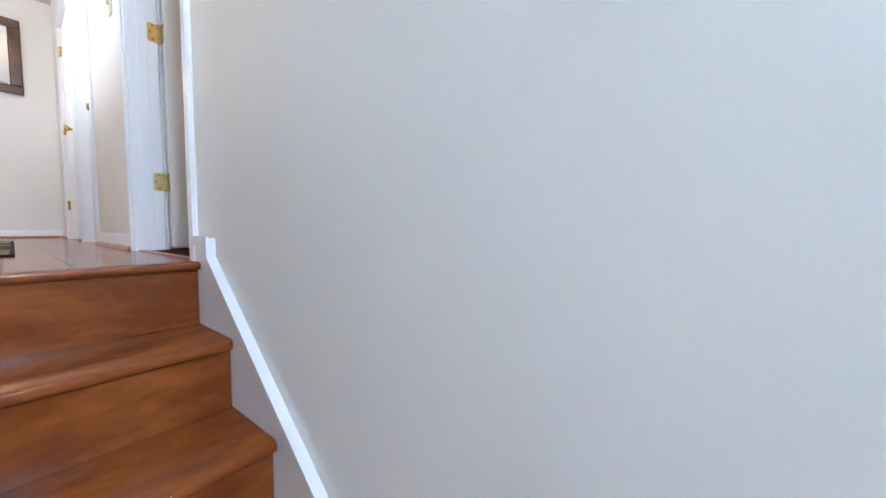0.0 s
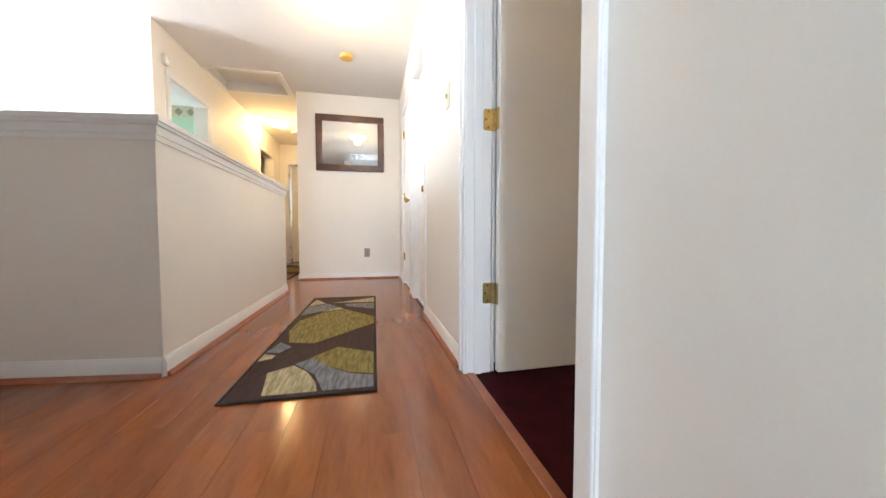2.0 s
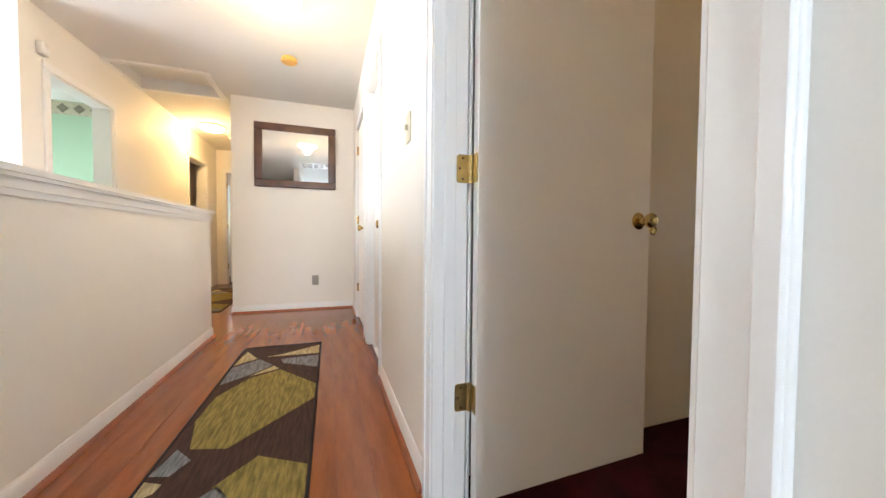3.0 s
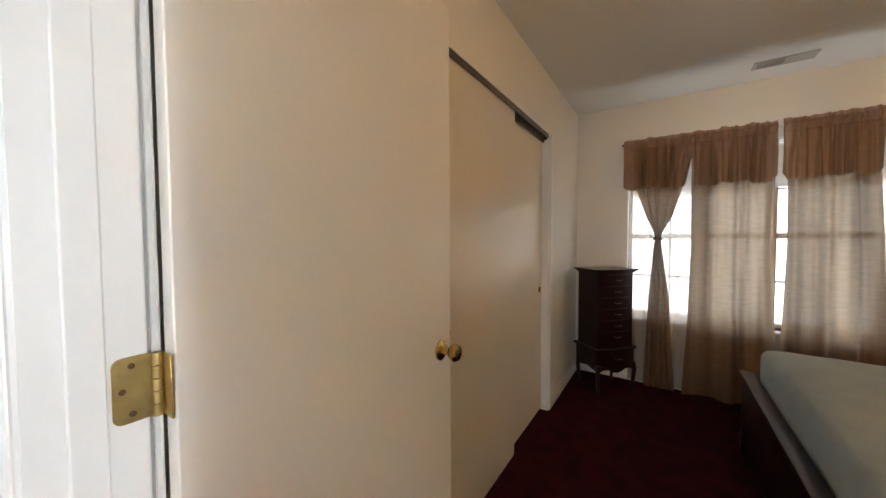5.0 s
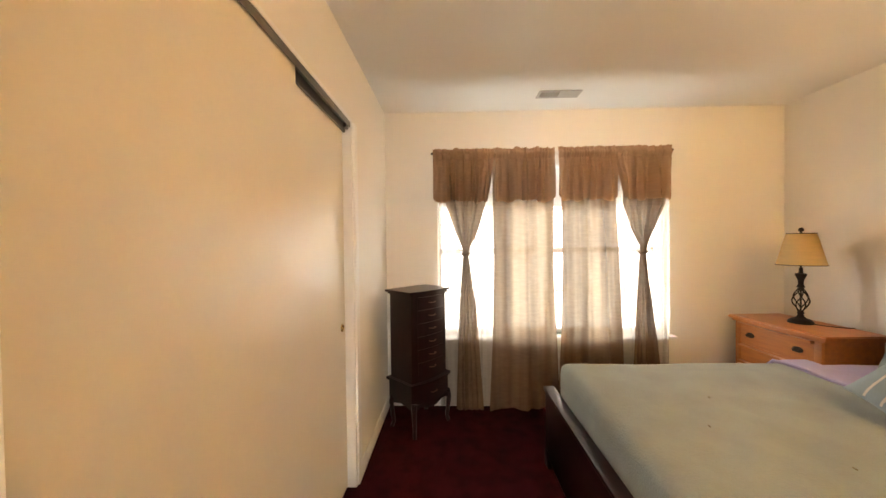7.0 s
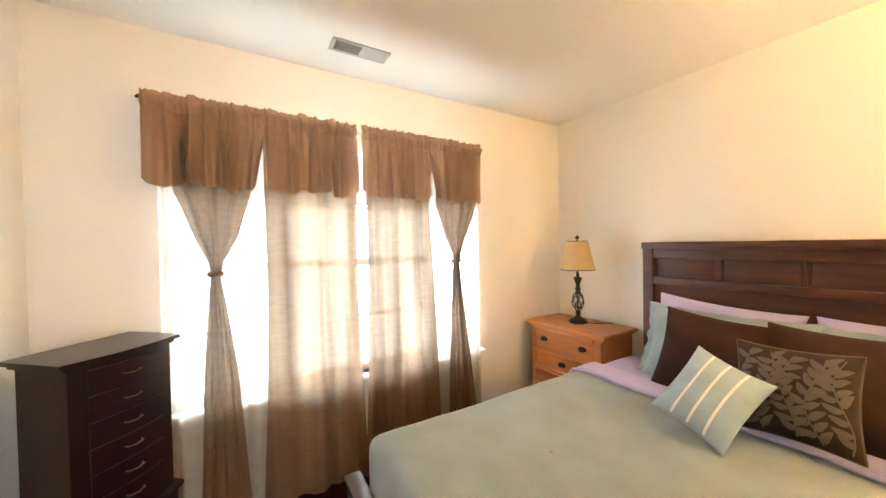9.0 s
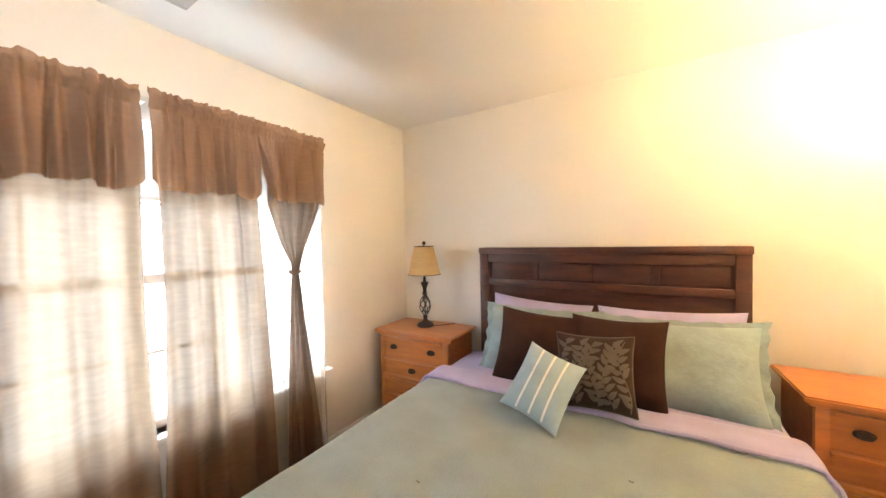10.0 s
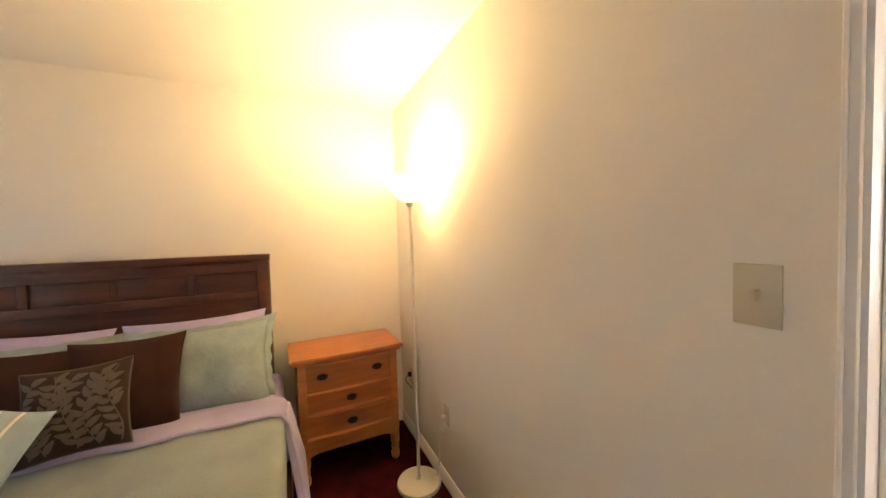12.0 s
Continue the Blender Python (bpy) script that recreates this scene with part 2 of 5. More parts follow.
# ---- trim, doors ----


def casing_piece(name, parent, axis_y, x_face, out, a0, a1, z0, z1, upright):
    """A stepped white casing board on a wall face; out is the way it stands proud."""
    bm = bmesh.new()
    steps = ((0.0, 1.0, 0.011), (0.04, 0.36, 0.017))
    for lo, hi, deep in steps:
        if upright:
            w = a1 - a0
            box(bm, (min(x_face, x_face + out * deep), a0 + lo * w, z0), (max(x_face, x_face + out * deep), a0 + hi * w, z1), 0.0025, 1)
        else:
            w = z1 - z0
            box(bm, (min(x_face, x_face + out * deep), a0, z0 + lo * w), (max(x_face, x_face + out * deep), a1, z0 + hi * w), 0.0025, 1)
    return part(name, bm, TRIM, parent)


def door_frame(name, wall_lo, wall_hi, y0, y1, label, cut=0.0, lap=0.0):
    """Jambs, stops and casings round an opening in a wall across x."""
    d = thing(name, (0, 0, 0), label, "door", kind="structure")
    part("jamb", made_box((wall_lo - 0.004, y0 - 0.018, 0), (wall_hi + 0.004, y0 + 0.002, DOOR_TOP)), TRIM, d)
    part("jamb", made_box((wall_lo - 0.004, y1 - 0.002, 0), (wall_hi + 0.004 - cut, y1 + 0.018, DOOR_TOP)), TRIM, d)
    part("jamb", made_box((wall_lo - 0.004, y0 - 0.018, DOOR_TOP - 0.004), (wall_hi + 0.004, y1 + 0.018, DOOR_TOP + 0.016)), TRIM, d)
    for x, out in ((wall_lo, -1), (wall_hi, 1)):
        near = y0 - (0.070 if out < 0 else 0.070 - lap)
        casing_piece("casing", d, True, x, out, near, y0 - 0.006, 0, DOOR_TOP + 0.006, True)
        casing_piece("casing", d, True, x, out, y1 + 0.070, y1 + 0.006, 0, DOOR_TOP + 0.006, True)
        casing_piece("casing", d, True, x, out, near, y1 + 0.070, DOOR_TOP + 0.006, DOOR_TOP + 0.070, False)
    return d


def knob(parent, at, way, label="polished brass knob"):
    """A round brass knob with its rose; way is a unit vector out of the door."""
    prof = [(0.033, 0), (0.032, 0.004), (0.024, 0.009), (0.012, 0.012), (0.010, 0.030), (0.019, 0.036), (0.027, 0.046), (0.028, 0.055), (0.022, 0.064), (0.010, 0.067), (0.001, 0.067)]
    bm = lathe(prof, 24)
    turn = Vector(way).to_track_quat("Z", "Y").to_matrix().to_4x4()
    bmesh.ops.transform(bm, matrix=Matrix.Translation(at) @ turn, verts=bm.verts)
    return part("knob", bm, BRASS, parent, label)


door_1 = door_frame("door_1", 0.0, 0.115, 0.118, 0.905, "white painted bedroom door standing open at a right angle", 0.0115, 0.042)
for y0, y1, x in ((0.120, 0.130, 0), (0.893, 0.903, 0)):
    part("stop", made_box((0.030, y0, 0), (0.066, y1, DOOR_TOP - 0.004), 0.002, 1), TRIM, door_1)
leaf = part("leaf", made_box((0.127, 0.862, 0.012), (0.875, 0.897, 2.018), 0.002, 1), DOOR, door_1, "flat white door leaf")
knob(leaf, (0.815, 0.862, 0.937), (0, -1, 0))
knob(leaf, (0.815, 0.897, 0.937), (0, 1, 0))
part("latch_plate", made_box((0.8745, 0.866, 0.907), (0.8765, 0.893, 0.967), 0.0004, 1), BRASS, leaf)
leaf.matrix_local = pose(0.119, 0.9, 0, 0, 0, 1.6) @ pose(-0.119, -0.9, 0)


def rounded_plate(x0, x1, z0, z1, r=0.011, n=5):
    """A plate's outline with its two outer corners rounded, on the x0 side."""
    pts = [(x1, z0), (x1, z1)]
    for k in range(n + 1):
        a = math.pi / 2 + math.pi / 2 * k / n
        pts.append((x0 + r + r * math.cos(a), z1 - r + r * math.sin(a)))
    for k in range(n + 1):
        a = math.pi + math.pi / 2 * k / n
        pts.append((x0 + r + r * math.cos(a), z0 + r + r * math.sin(a)))
    return pts


def hinge_plain(parent, x, y, z):
    bm = prism(rounded_plate(x - 0.046, x - 0.005, z - 0.045, z + 0.045), "y", y - 0.0028, y + 0.0008)
    box(bm, (x + 0.006, y - 0.040, z - 0.045), (x + 0.0094, y - 0.003, z + 0.045), 0.001, 1)
    for k in range(5):
        lathe([(0.0068, 0), (0.0068, 0.0168)], 12, (x + 0.001, y - 0.006, z - 0.045 + 0.0182 * k), bm)
    h = part("hinge", bm, HINGE, parent, "dull brass butt hinge")
    for dx, dz in ((-0.026, 0.033), (-0.036, 0.0), (-0.026, -0.033)):
        bm = lathe([(0.0042, 0), (0.0040, 0.0012), (0.0015, 0.0014), (0.0005, 0.0004)], 12)
        bmesh.ops.transform(bm, matrix=pose(x + dx, y - 0.0027, z + dz, 90), verts=bm.verts)
        part("screw", bm, SCREW, h, "dark screw head")


for z in (0.349, 1.087, 1.80):
    hinge_plain(door_1, 0.117, 0.9025, z)
part("threshold", made_box((0.0, 0.120, -0.004), (0.034, 0.903, 0.005), 0.002, 1), SHOE, door_1, "cherry wood threshold strip")

for name, y0, y1 in (("door_2", 2.04, 2.66), ("door_3", 2.94, 3.66)):
    d = door_frame(name, 0.0, 0.115, y0, y1, "closed white hall door with brass knob and hinges")
    lf = part("leaf", made_box((0.012 if name == "door_3" else 0.05, y0 + 0.005, 0.012), (0.047 if name == "door_3" else 0.085, y1 - 0.005, 2.018), 0.002, 1), DOOR, d)
    knob(lf, (0.012 if name == "door_3" else 0.05, y0 + 0.07, 0.955), (-1, 0, 0))
    if name == "door_3":
        for z in (0.33, 1.06, 1.80):
            bm = lathe([(0.006, 0), (0.006, 0.09)], 10, (0.0, y1 - 0.002, z - 0.045))
            box(bm, (0.004, y1 - 0.032, z - 0.045), (0.0135, y1 - 0.004, z + 0.045), 0.001, 1)
            part("hinge", bm, BRASS, d, "brass butt hinge")


def baseboard(name, a, b, out, h=0.083, shoe=True, base_z=0.0):
    """A white baseboard with an eased top from a to b, standing proud towards out, with a cherry shoe at its foot."""
    a, b, out = Vector((*a, base_z)), Vector((*b, base_z)), Vector((*out, 0))
    bm = bmesh.new()
    prof = [(0, 0.0), (0.013, 0.0), (0.013, h * 0.72), (0.009, h * 0.86), (0.005, h), (0, h)]
    rings = [[bm.verts.new(p + out * d + Vector((0, 0, z))) for d, z in prof] for p in (a, b)]
    k = len(prof)
    for i in range(k):
        bm.faces.new((rings[0][i], rings[0][(i + 1) % k], rings[1][(i + 1) % k], rings[1][i]))
    bm.faces.new(rings[0])
    bm.faces.new(rings[1][::-1])
    structure(name, bm, TRIM, "white painted wooden baseboard", "baseboard")
    if shoe:
        bm = bmesh.new()
        prof = [(0.013, 0.0), (0.030, 0.0), (0.028, 0.009), (0.021, 0.017), (0.013, 0.020)]
        rings = [[bm.verts.new(p + out * d + Vector((0, 0, z))) for d, z in prof] for p in (a, b)]
        k = len(prof)
        for i in range(k):
            bm.faces.new((rings[0][i], rings[0][(i + 1) % k], rings[1][(i + 1) % k], rings[1][i]))
        bm.faces.new(rings[0])
        bm.faces.new(rings[1][::-1])
        structure("shoe_trim", bm, SHOE, "cherry wood quarter round along the baseboard", "trim")


baseboard("baseboard", (0, 0.977), (0, 1.968), (-1, 0))
baseboard("baseboard", (0, 2.732), (0, 2.868), (-1, 0))
baseboard("baseboard", (0, 3.732), (0, 4.22), (-1, 0))
baseboard("baseboard", (-1.32, 4.22), (0, 4.22), (0, -1))
baseboard("baseboard", (-1.32, 4.22), (-1.32, 7.0), (-1, 0))
baseboard("baseboard", (-2.20, 3.93), (-2.20, 5.65), (1, 0))
baseboard("baseboard", (-1.03, 0.066), (-0.915, 0.066), (0, 1))
baseboard("baseboard", (0.115, -2.236), (0.115, 0.088), (1, 0), shoe=False)
baseboard("baseboard", (0.115, -2.236), (3.356, -2.236), (0, 1), shoe=False)
baseboard("baseboard", (3.356, -2.236), (3.356, 1.005), (-1, 0), shoe=False)
baseboard("baseboard", (2.48, 1.005), (3.356, 1.005), (0, -1), shoe=False)

# ---- half wall ----
HALF = [(-1.262, 1.150), (-1.262, 3.28), (-1.389, 3.28), (-1.389, 1.280), (-2.40, 1.406), (-2.40, 1.292)]
half = thing("half_wall", (0, 0, 0), "waist-high painted half wall with a white moulded cap", "wall", kind="structure")
part("body", prism(HALF, "z", 0.0, 1.04), WALL, half, smooth=False)


def grown(outline, d):
    """The half wall's outline, grown by d on the open sides."""
    (a, b, c, e, f, g) = outline
    return [(a[0] + d, a[1] - d), (b[0] + d, b[1] + d), (c[0] - d, c[1] + d), (e[0] - d, e[1] + d), (f[0], f[1] + d), (g[0], g[1] - d)]


part("cap", prism(grown(HALF, 0.032), "z", 1.063, 1.085), TRIM, half, "white painted cap board")
part("cap_moulding", prism(grown(HALF, 0.024), "z", 1.049, 1.064), TRIM, half)
part("cap_moulding", prism(grown(HALF, 0.014), "z", 1.013, 1.050), TRIM, half)
part("cap_moulding", prism(grown(HALF, 0.007), "z", 0.990, 1.014), TRIM, half)
baseboard("baseboard", (-1.262, 1.150), (-1.262, 3.28), (1, 0))
baseboard("baseboard", (-2.40, 1.292), (-1.262, 1.150), (-0.12, -0.993))
baseboard("baseboard", (-1.262, 3.28), (-1.389, 3.28), (0, 1))

# ---- stairs ----
stairs = thing("stairs", (0, 0, 0), "glossy cherry wood stairs rising to the hall", "stairs", kind="structure")
RISE, RUN = 0.205, 0.247
for i in range(1, 7):
    y, z = -RUN * i, -RISE * i
    nose = [(y + RUN + 0.03, z), (y + 0.012, z), (y + 0.003, z - 0.006), (y, z - 0.016), (y + 0.003, z - 0.027), (y + 0.012, z - 0.034), (y + RUN + 0.03, z - 0.034)]
    part("tread", prism(nose, "x", -0.913, -0.014), STEP, stairs)
for i in range(0, 7):
    y, z = -RUN * i, -RISE * i
    part("riser", made_box((-0.913, y + 0.024, z - RISE), (-0.014, y + 0.040, z - 0.018)), STEP, stairs)
nose = [(0.075, 0.003), (0.008, 0.003), (0.002, 0.000), (0, -0.008), (0.002, -0.016), (0.008, -0.021), (0.075, -0.021)]
part("landing_nosing", prism(nose, "x", -0.913, -0.004), STEP, stairs, "rounded cherry wood nosing at the landing")
part("shoe_trim", made_box((-0.900, 0.0, 0.003), (-0.876, 0.105, 0.021), 0.007), SHOE, stairs)

SL = RISE / RUN


def slope_z(y):
    return 0.030 + (y + 0.095) * SL


skirt = thing("stair_skirt", (0, 0, 0), "white painted skirt board along the stairs", "trim", kind="structure")
K = -0.100
outline = [(0.046, -0.3), (0.046, 0.085), (K, 0.085), (K, slope_z(K)), (-1.6, slope_z(-1.6)), (-1.6, slope_z(-1.6) - 0.45)]
part("board", prism(outline, "x", -0.012, -0.001), TRIM, skirt, smooth=False)
bead = [(0.046, 0.060), (0.046, 0.086), (K - 0.002, 0.086), (K - 0.002, slope_z(K - 0.002)), (-1.6, slope_z(-1.6)), (-1.6, slope_z(-1.6) - 0.026), (K + 0.020, slope_z(K + 0.020) - 0.026), (K + 0.020, 0.060)]
part("moulding", prism(bead, "x", -0.023, -0.0115), TRIM, skirt)
bead = [(0.046, 0.070), (0.046, 0.090), (K - 0.006, 0.090), (K - 0.006, slope_z(K - 0.006) + 0.004), (-1.6, slope_z(-1.6) + 0.004), (-1.6, slope_z(-1.6) - 0.015), (K + 0.013, slope_z(K + 0.013) - 0.014), (K + 0.013, 0.070)]
part("moulding", prism(bead, "x", -0.029, -0.0225), TRIM, skirt)
west = [(0.067, -0.3), (0.067, 0.085), (-0.06, 0.085), (-0.06, slope_z(-0.06)), (-1.6, slope_z(-1.6)), (-1.6, slope_z(-1.6) - 0.45)]
part("board", prism(west, "x", -0.9145, -0.900), TRIM, skirt, smooth=False)
bead = [(0.068, 0.040), (0.068, 0.092), (0.064, 0.096), (-0.066, 0.096), (-0.066, slope_z(-0.066) + 0.010), (-1.6, slope_z(-1.6) + 0.010), (-1.6, slope_z(-1.6) - 0.026), (-0.04, slope_z(-0.04) - 0.026), (-0.04, 0.040)]
bm = prism(bead, "x", -0.9145, -0.889)
bmesh.ops.bevel(bm, geom=list(bm.edges), offset=0.006, segments=2, affect="EDGES")
part("moulding", bm, TRIM, skirt, "rounded white cap of the skirt board")

# ---- runner rug ----
RUG = dict(brown=(0.066, 0.027, 0.020), cream=(0.60, 0.50, 0.29), olive=(0.31, 0.245, 0.065), grey=(0.25, 0.26, 0.29), edge=(0.018, 0.010, 0.009))
RUGM = {k: material("rug_" + k, c, 0.95, second=tuple(x * 0.42 for x in c), scale=16, stretch=(5, 0.7, 1), bump=0.8, bump_scale=160) for k, c in RUG.items()}


def runner(at, turn, label):
    rug = thing("runner_rug", at, label, "rug", turn=turn)
    w, l = 0.28, 0.998
    part("backing", made_box((-w, -l, 0.0005), (w, l, 0.007), 0.002, 1), RUGM["brown"], rug)
    for lo, hi in (((-w, -l), (w, -l + 0.014)), ((-w, l - 0.014), (w, l)), ((-w, -l), (-w + 0.012, l)), ((w - 0.012, -l), (w, l))):
        part("binding", made_box((*lo, 0.0005), (*hi, 0.0085), 0.002, 1), RUGM["edge"], rug, "dark bound edge")
    patches = (
        ("cream", [(-0.14, -0.962), (0.055, -0.962), (0.035, -0.88), (-0.015, -0.77), (-0.09, -0.68), (-0.18, -0.75)]),
        ("grey", [(0.075, -0.962), (0.266, -0.962), (0.266, -0.855), (0.17, -0.82), (0.08, -0.74), (-0.02, -0.60), (-0.085, -0.665), (0.02, -0.80)]),
        ("olive", [(0.266, -0.835), (0.266, -0.57), (0.08, -0.46), (-0.035, -0.60), (0.07, -0.72), (0.16, -0.80)]),
        ("olive", [(0.266, -0.01), (0.266, 0.17), (0.04, 0.46), (-0.12, 0.36), (-0.235, 0.14), (-0.245, -0.10), (-0.19, -0.33), (-0.05, -0.37)]),
        ("grey", [(-0.266, -0.47), (-0.235, -0.32), (-0.16, -0.41), (-0.20, -0.49)]),
        ("cream", [(-0.266, -0.60), (-0.266, -0.50), (-0.205, -0.53), (-0.215, -0.57)]),
        ("grey", [(-0.262, 0.31), (-0.10, 0.45), (-0.02, 0.56), (-0.12, 0.70), (-0.262, 0.58)]),
        ("cream", [(-0.12, 0.40), (0.03, 0.48), (-0.01, 0.54), (-0.09, 0.44)]),
        ("cream", [(-0.262, 0.62), (-0.14, 0.72), (-0.24, 0.90)]),
        ("cream", [(-0.08, 0.74), (0.266, 0.72), (0.266, 0.92), (0.0, 0.76)]),
        ("grey", [(0.04, 0.58), (0.266, 0.44), (0.266, 0.68), (0.02, 0.66)]),
    )
    for tone, shape in patches:
        part("patch", prism(shape, "z", 0.006, 0.0088), RUGM[tone], rug, f"{tone} woven patch", smooth=False)
    return rug


runner((-0.649, 1.820, 0.0), -0.6, "brown runner rug with olive, cream and grey shapes")
runner((-1.76, 5.35, 0.0), 0.0, "second brown and olive runner rug in the corridor")

# ---- hall fittings ----
MIRROR = material("mirror_glass", (0.78, 0.79, 0.78), 0.01, metal=1.0, vary=0.0)
FRAME = material("mirror_frame_wood", (0.055, 0.022, 0.015), 0.35, second=(0.13, 0.055, 0.03), scale=7, coat=0.2, bump=0.1)
mir = thing("wall_mirror", (-0.652, 4.218, 1.806), "rectangular wall mirror in a wide dark brown frame", "mirror")
w, h, f = 0.437, 0.364, 0.083
for name, lo, hi in (("rail", (-w, h - f), (w, h)), ("rail", (-w, -h), (w, -h + f)), ("stile", (-w, -h + f), (-w + f, h - f)), ("stile", (w - f, -h + f), (w, h - f))):
    bm = made_box((lo[0], -0.034, lo[1]), (hi[0], 0.0, hi[1]), 0.012, 3)
    part(name, bm, FRAME, mir)
part("glass", made_box((-w + f - 0.004, -0.012, -h + f - 0.004), (w - f + 0.004, -0.006, h - f + 0.004)), MIRROR, mir, "clear mirror glass", smooth=False)


def plate(name, at, turn, kind, label, face=ALMOND):
    """A wall plate: local x across, y out of the wall."""
    p = thing(name, at, label, "switch" if kind == "switch" else "outlet", turn=turn)
    part("plate", made_box((-0.036, 0.0, -0.058), (0.036, 0.006, 0.058), 0.003), face, p)
    if kind == "switch":
        part("toggle", made_box((-0.006, 0.004, -0.010), (0.006, 0.020, 0.012), 0.003), ALMOND, p)
        part("screw", lathe([(0.003, 0), (0.003, 0.002)], 8, (0, 0, 0)), ALMOND, p).matrix_local = pose(0, 0.005, 0.030, -90)
        part("screw", lathe([(0.003, 0), (0.003, 0.002)], 8, (0, 0, 0)), ALMOND, p).matrix_local = pose(0, 0.005, -0.030, -90)
    else:
        for z in (0.021, -0.021):
            part("socket", made_box((-0.017, 0.005, z - 0.015), (0.017, 0.0085, z + 0.015), 0.004), face, p)
            for x in (-0.007, 0.007):
                part("slot", made_box((x - 0.0012, 0.0080, z - 0.005), (x + 0.0012, 0.0092, z + 0.006)), DARK, p)
    return p


plate("light_switch", (0.0, 1.253, 1.312), 90, "switch", "almond toggle switch plate on the hall wall")
plate("light_switch", (0.115, -0.012, 1.336), -90, "switch", "almond toggle switch plate beside the bedroom door")
plate("wall_outlet", (-0.45, 4.22, 0.352), 180, "outlet", "grey outlet on the hall end wall", GREY_PLATE)
out_a = plate("wall_outlet", (0.115, -1.99, 0.44), -90, "outlet", "outlet with a cord behind the nightstand")
out_b = plate("wall_outlet", (0.115, -1.406, 0.435), -90, "outlet", "outlet with a white plug near the floor lamp")
part("plug", made_box((-0.014, 0.008, -0.034), (0.014, 0.036, -0.004), 0.006), WHITE_METAL, out_b, "white plug")
part("cord", tube([(0, 0.03, -0.03), (0.01, 0.035, -0.12), (0.05, 0.03, -0.26), (0.09, 0.03, -0.40), (0.12, 0.04, -0.43)], 0.0035), WHITE_METAL, out_b)
part("plug", made_box((-0.012, 0.008, 0.004), (0.012, 0.034, 0.036), 0.005), IRON, out_a, "dark plug")
part("cord", tube([(0, 0.03, 0.02), (-0.02, 0.06, 0.0), (-0.07, 0.07, 0.0), (-0.14, 0.05, -0.02)], 0.003), IRON, out_a)

SMOKE = material("aged_plastic", (0.72, 0.42, 0.10), 0.5, vary=0.15, scale=12)
s = thing("smoke_detector", (-0.626, 3.188, H), "round yellowed smoke detector on the ceiling", "detector")
part("base", lathe([(0.058, 0), (0.058, -0.012)], 28), SMOKE, s)
part("cover", lathe([(0.066, -0.010), (0.066, -0.030), (0.058, -0.040), (0.020, -0.043), (0.001, -0.043)], 28), SMOKE, s)
s = thing("smoke_detector", (-1.72, 6.06, H), "small white smoke detector in the corridor", "detector")
part("cover", lathe([(0.055, 0), (0.055, -0.024), (0.045, -0.034), (0.001, -0.036)], 24), WHITE_METAL, s)

GLOW = bpy.data.materials.new("lit_frosted_glass")
GLOW.use_nodes = True
gb = GLOW.node_tree.nodes["Principled BSDF"]
gb.inputs["Base Color"].default_value = (0.9, 0.84, 0.7, 1)
gb.inputs["Roughness"].default_value = 0.4
gb.inputs["Emission Color"].default_value = (1.0, 0.70, 0.34, 1)
gb.inputs["Emission Strength"].default_value = 9.0


def dome_light(at, label):
    d = thing("ceiling_light", at, label, "ceiling light")
    part("pan", lathe([(0.15, 0), (0.155, -0.012), (0.150, -0.022)], 32), WHITE_METAL, d)
    bm = bmesh.new()
    prof = [(0.150, -0.018), (0.152, -0.034), (0.135, -0.056), (0.090, -0.072), (0.030, -0.079), (0.001, -0.080)]
    rings = [[bm.verts.new((r * math.cos(k * math.pi / 16), r * math.sin(k * math.pi / 16), z)) for k in range(32)] for r, z in prof]
    for a, b in zip(rings, rings[1:]):
        for k in range(32):
            bm.faces.new((a[k], a[(k + 1) % 32], b[(k + 1) % 32], b[k]))
    g = part("glass_dome", bm, GLOW, d, "glowing frosted glass dome")
    g.visible_shadow = False


dome_light((-0.62, 2.35, H), "lit frosted dome light on the hall ceiling")
dome_light((-1.85, 5.53, H), "lit frosted dome light on the corridor ceiling")

m = thing("alarm_sensor", (-2.20, 3.06, 2.16), "small white alarm sensor on the corridor wall", "sensor")
part("case", made_box((0.0, -0.032, -0.045), (0.045, 0.032, 0.045), 0.012, 3), WHITE_METAL, m)
part("lens", made_box((0.040, -0.022, -0.03), (0.050, 0.022, 0.008), 0.006, 2), TRIM, m)

hatch = thing("attic_hatch", (-1.80, 4.06, H), "white framed attic hatch set into the corridor ceiling", "hatch", kind="structure")
for lo, hi in (((-0.42, -0.34), (0.42, -0.28)), ((-0.42, 0.28), (0.42, 0.34)), ((-0.42, -0.28), (-0.36, 0.28)), ((0.36, -0.28), (0.42, 0.28))):
    part("frame", made_box((*lo, -0.016), (*hi, 0.0), 0.004, 1), TRIM, hatch)
for lo, hi in (((-0.37, -0.295), (0.37, -0.285)), ((-0.37, 0.285), (0.37, 0.295)), ((-0.375, -0.285), (-0.365, 0.285)), ((0.365, -0.285), (0.375, 0.285))):
    part("lining", made_box((*lo, 0.0), (*hi, 0.11)), TRIM, hatch)
part("panel", made_box((-0.375, -0.295, 0.11), (0.375, 0.295, 0.13)), CEIL, hatch)

g = thing("air_grille", (-0.475, 0.58, H), "white slatted return air grille on the hall ceiling", "vent")
for lo, hi in (((-0.375, -0.26), (0.375, -0.235)), ((-0.375, 0.235), (0.375, 0.26)), ((-0.375, -0.235), (-0.35, 0.235)), ((0.35, -0.235), (0.375, 0.235)), ((-0.35, -0.012), (0.35, 0.012))):
    part("frame", made_box((*lo, -0.009), (*hi, 0.0), 0.003, 1), TRIM, g)
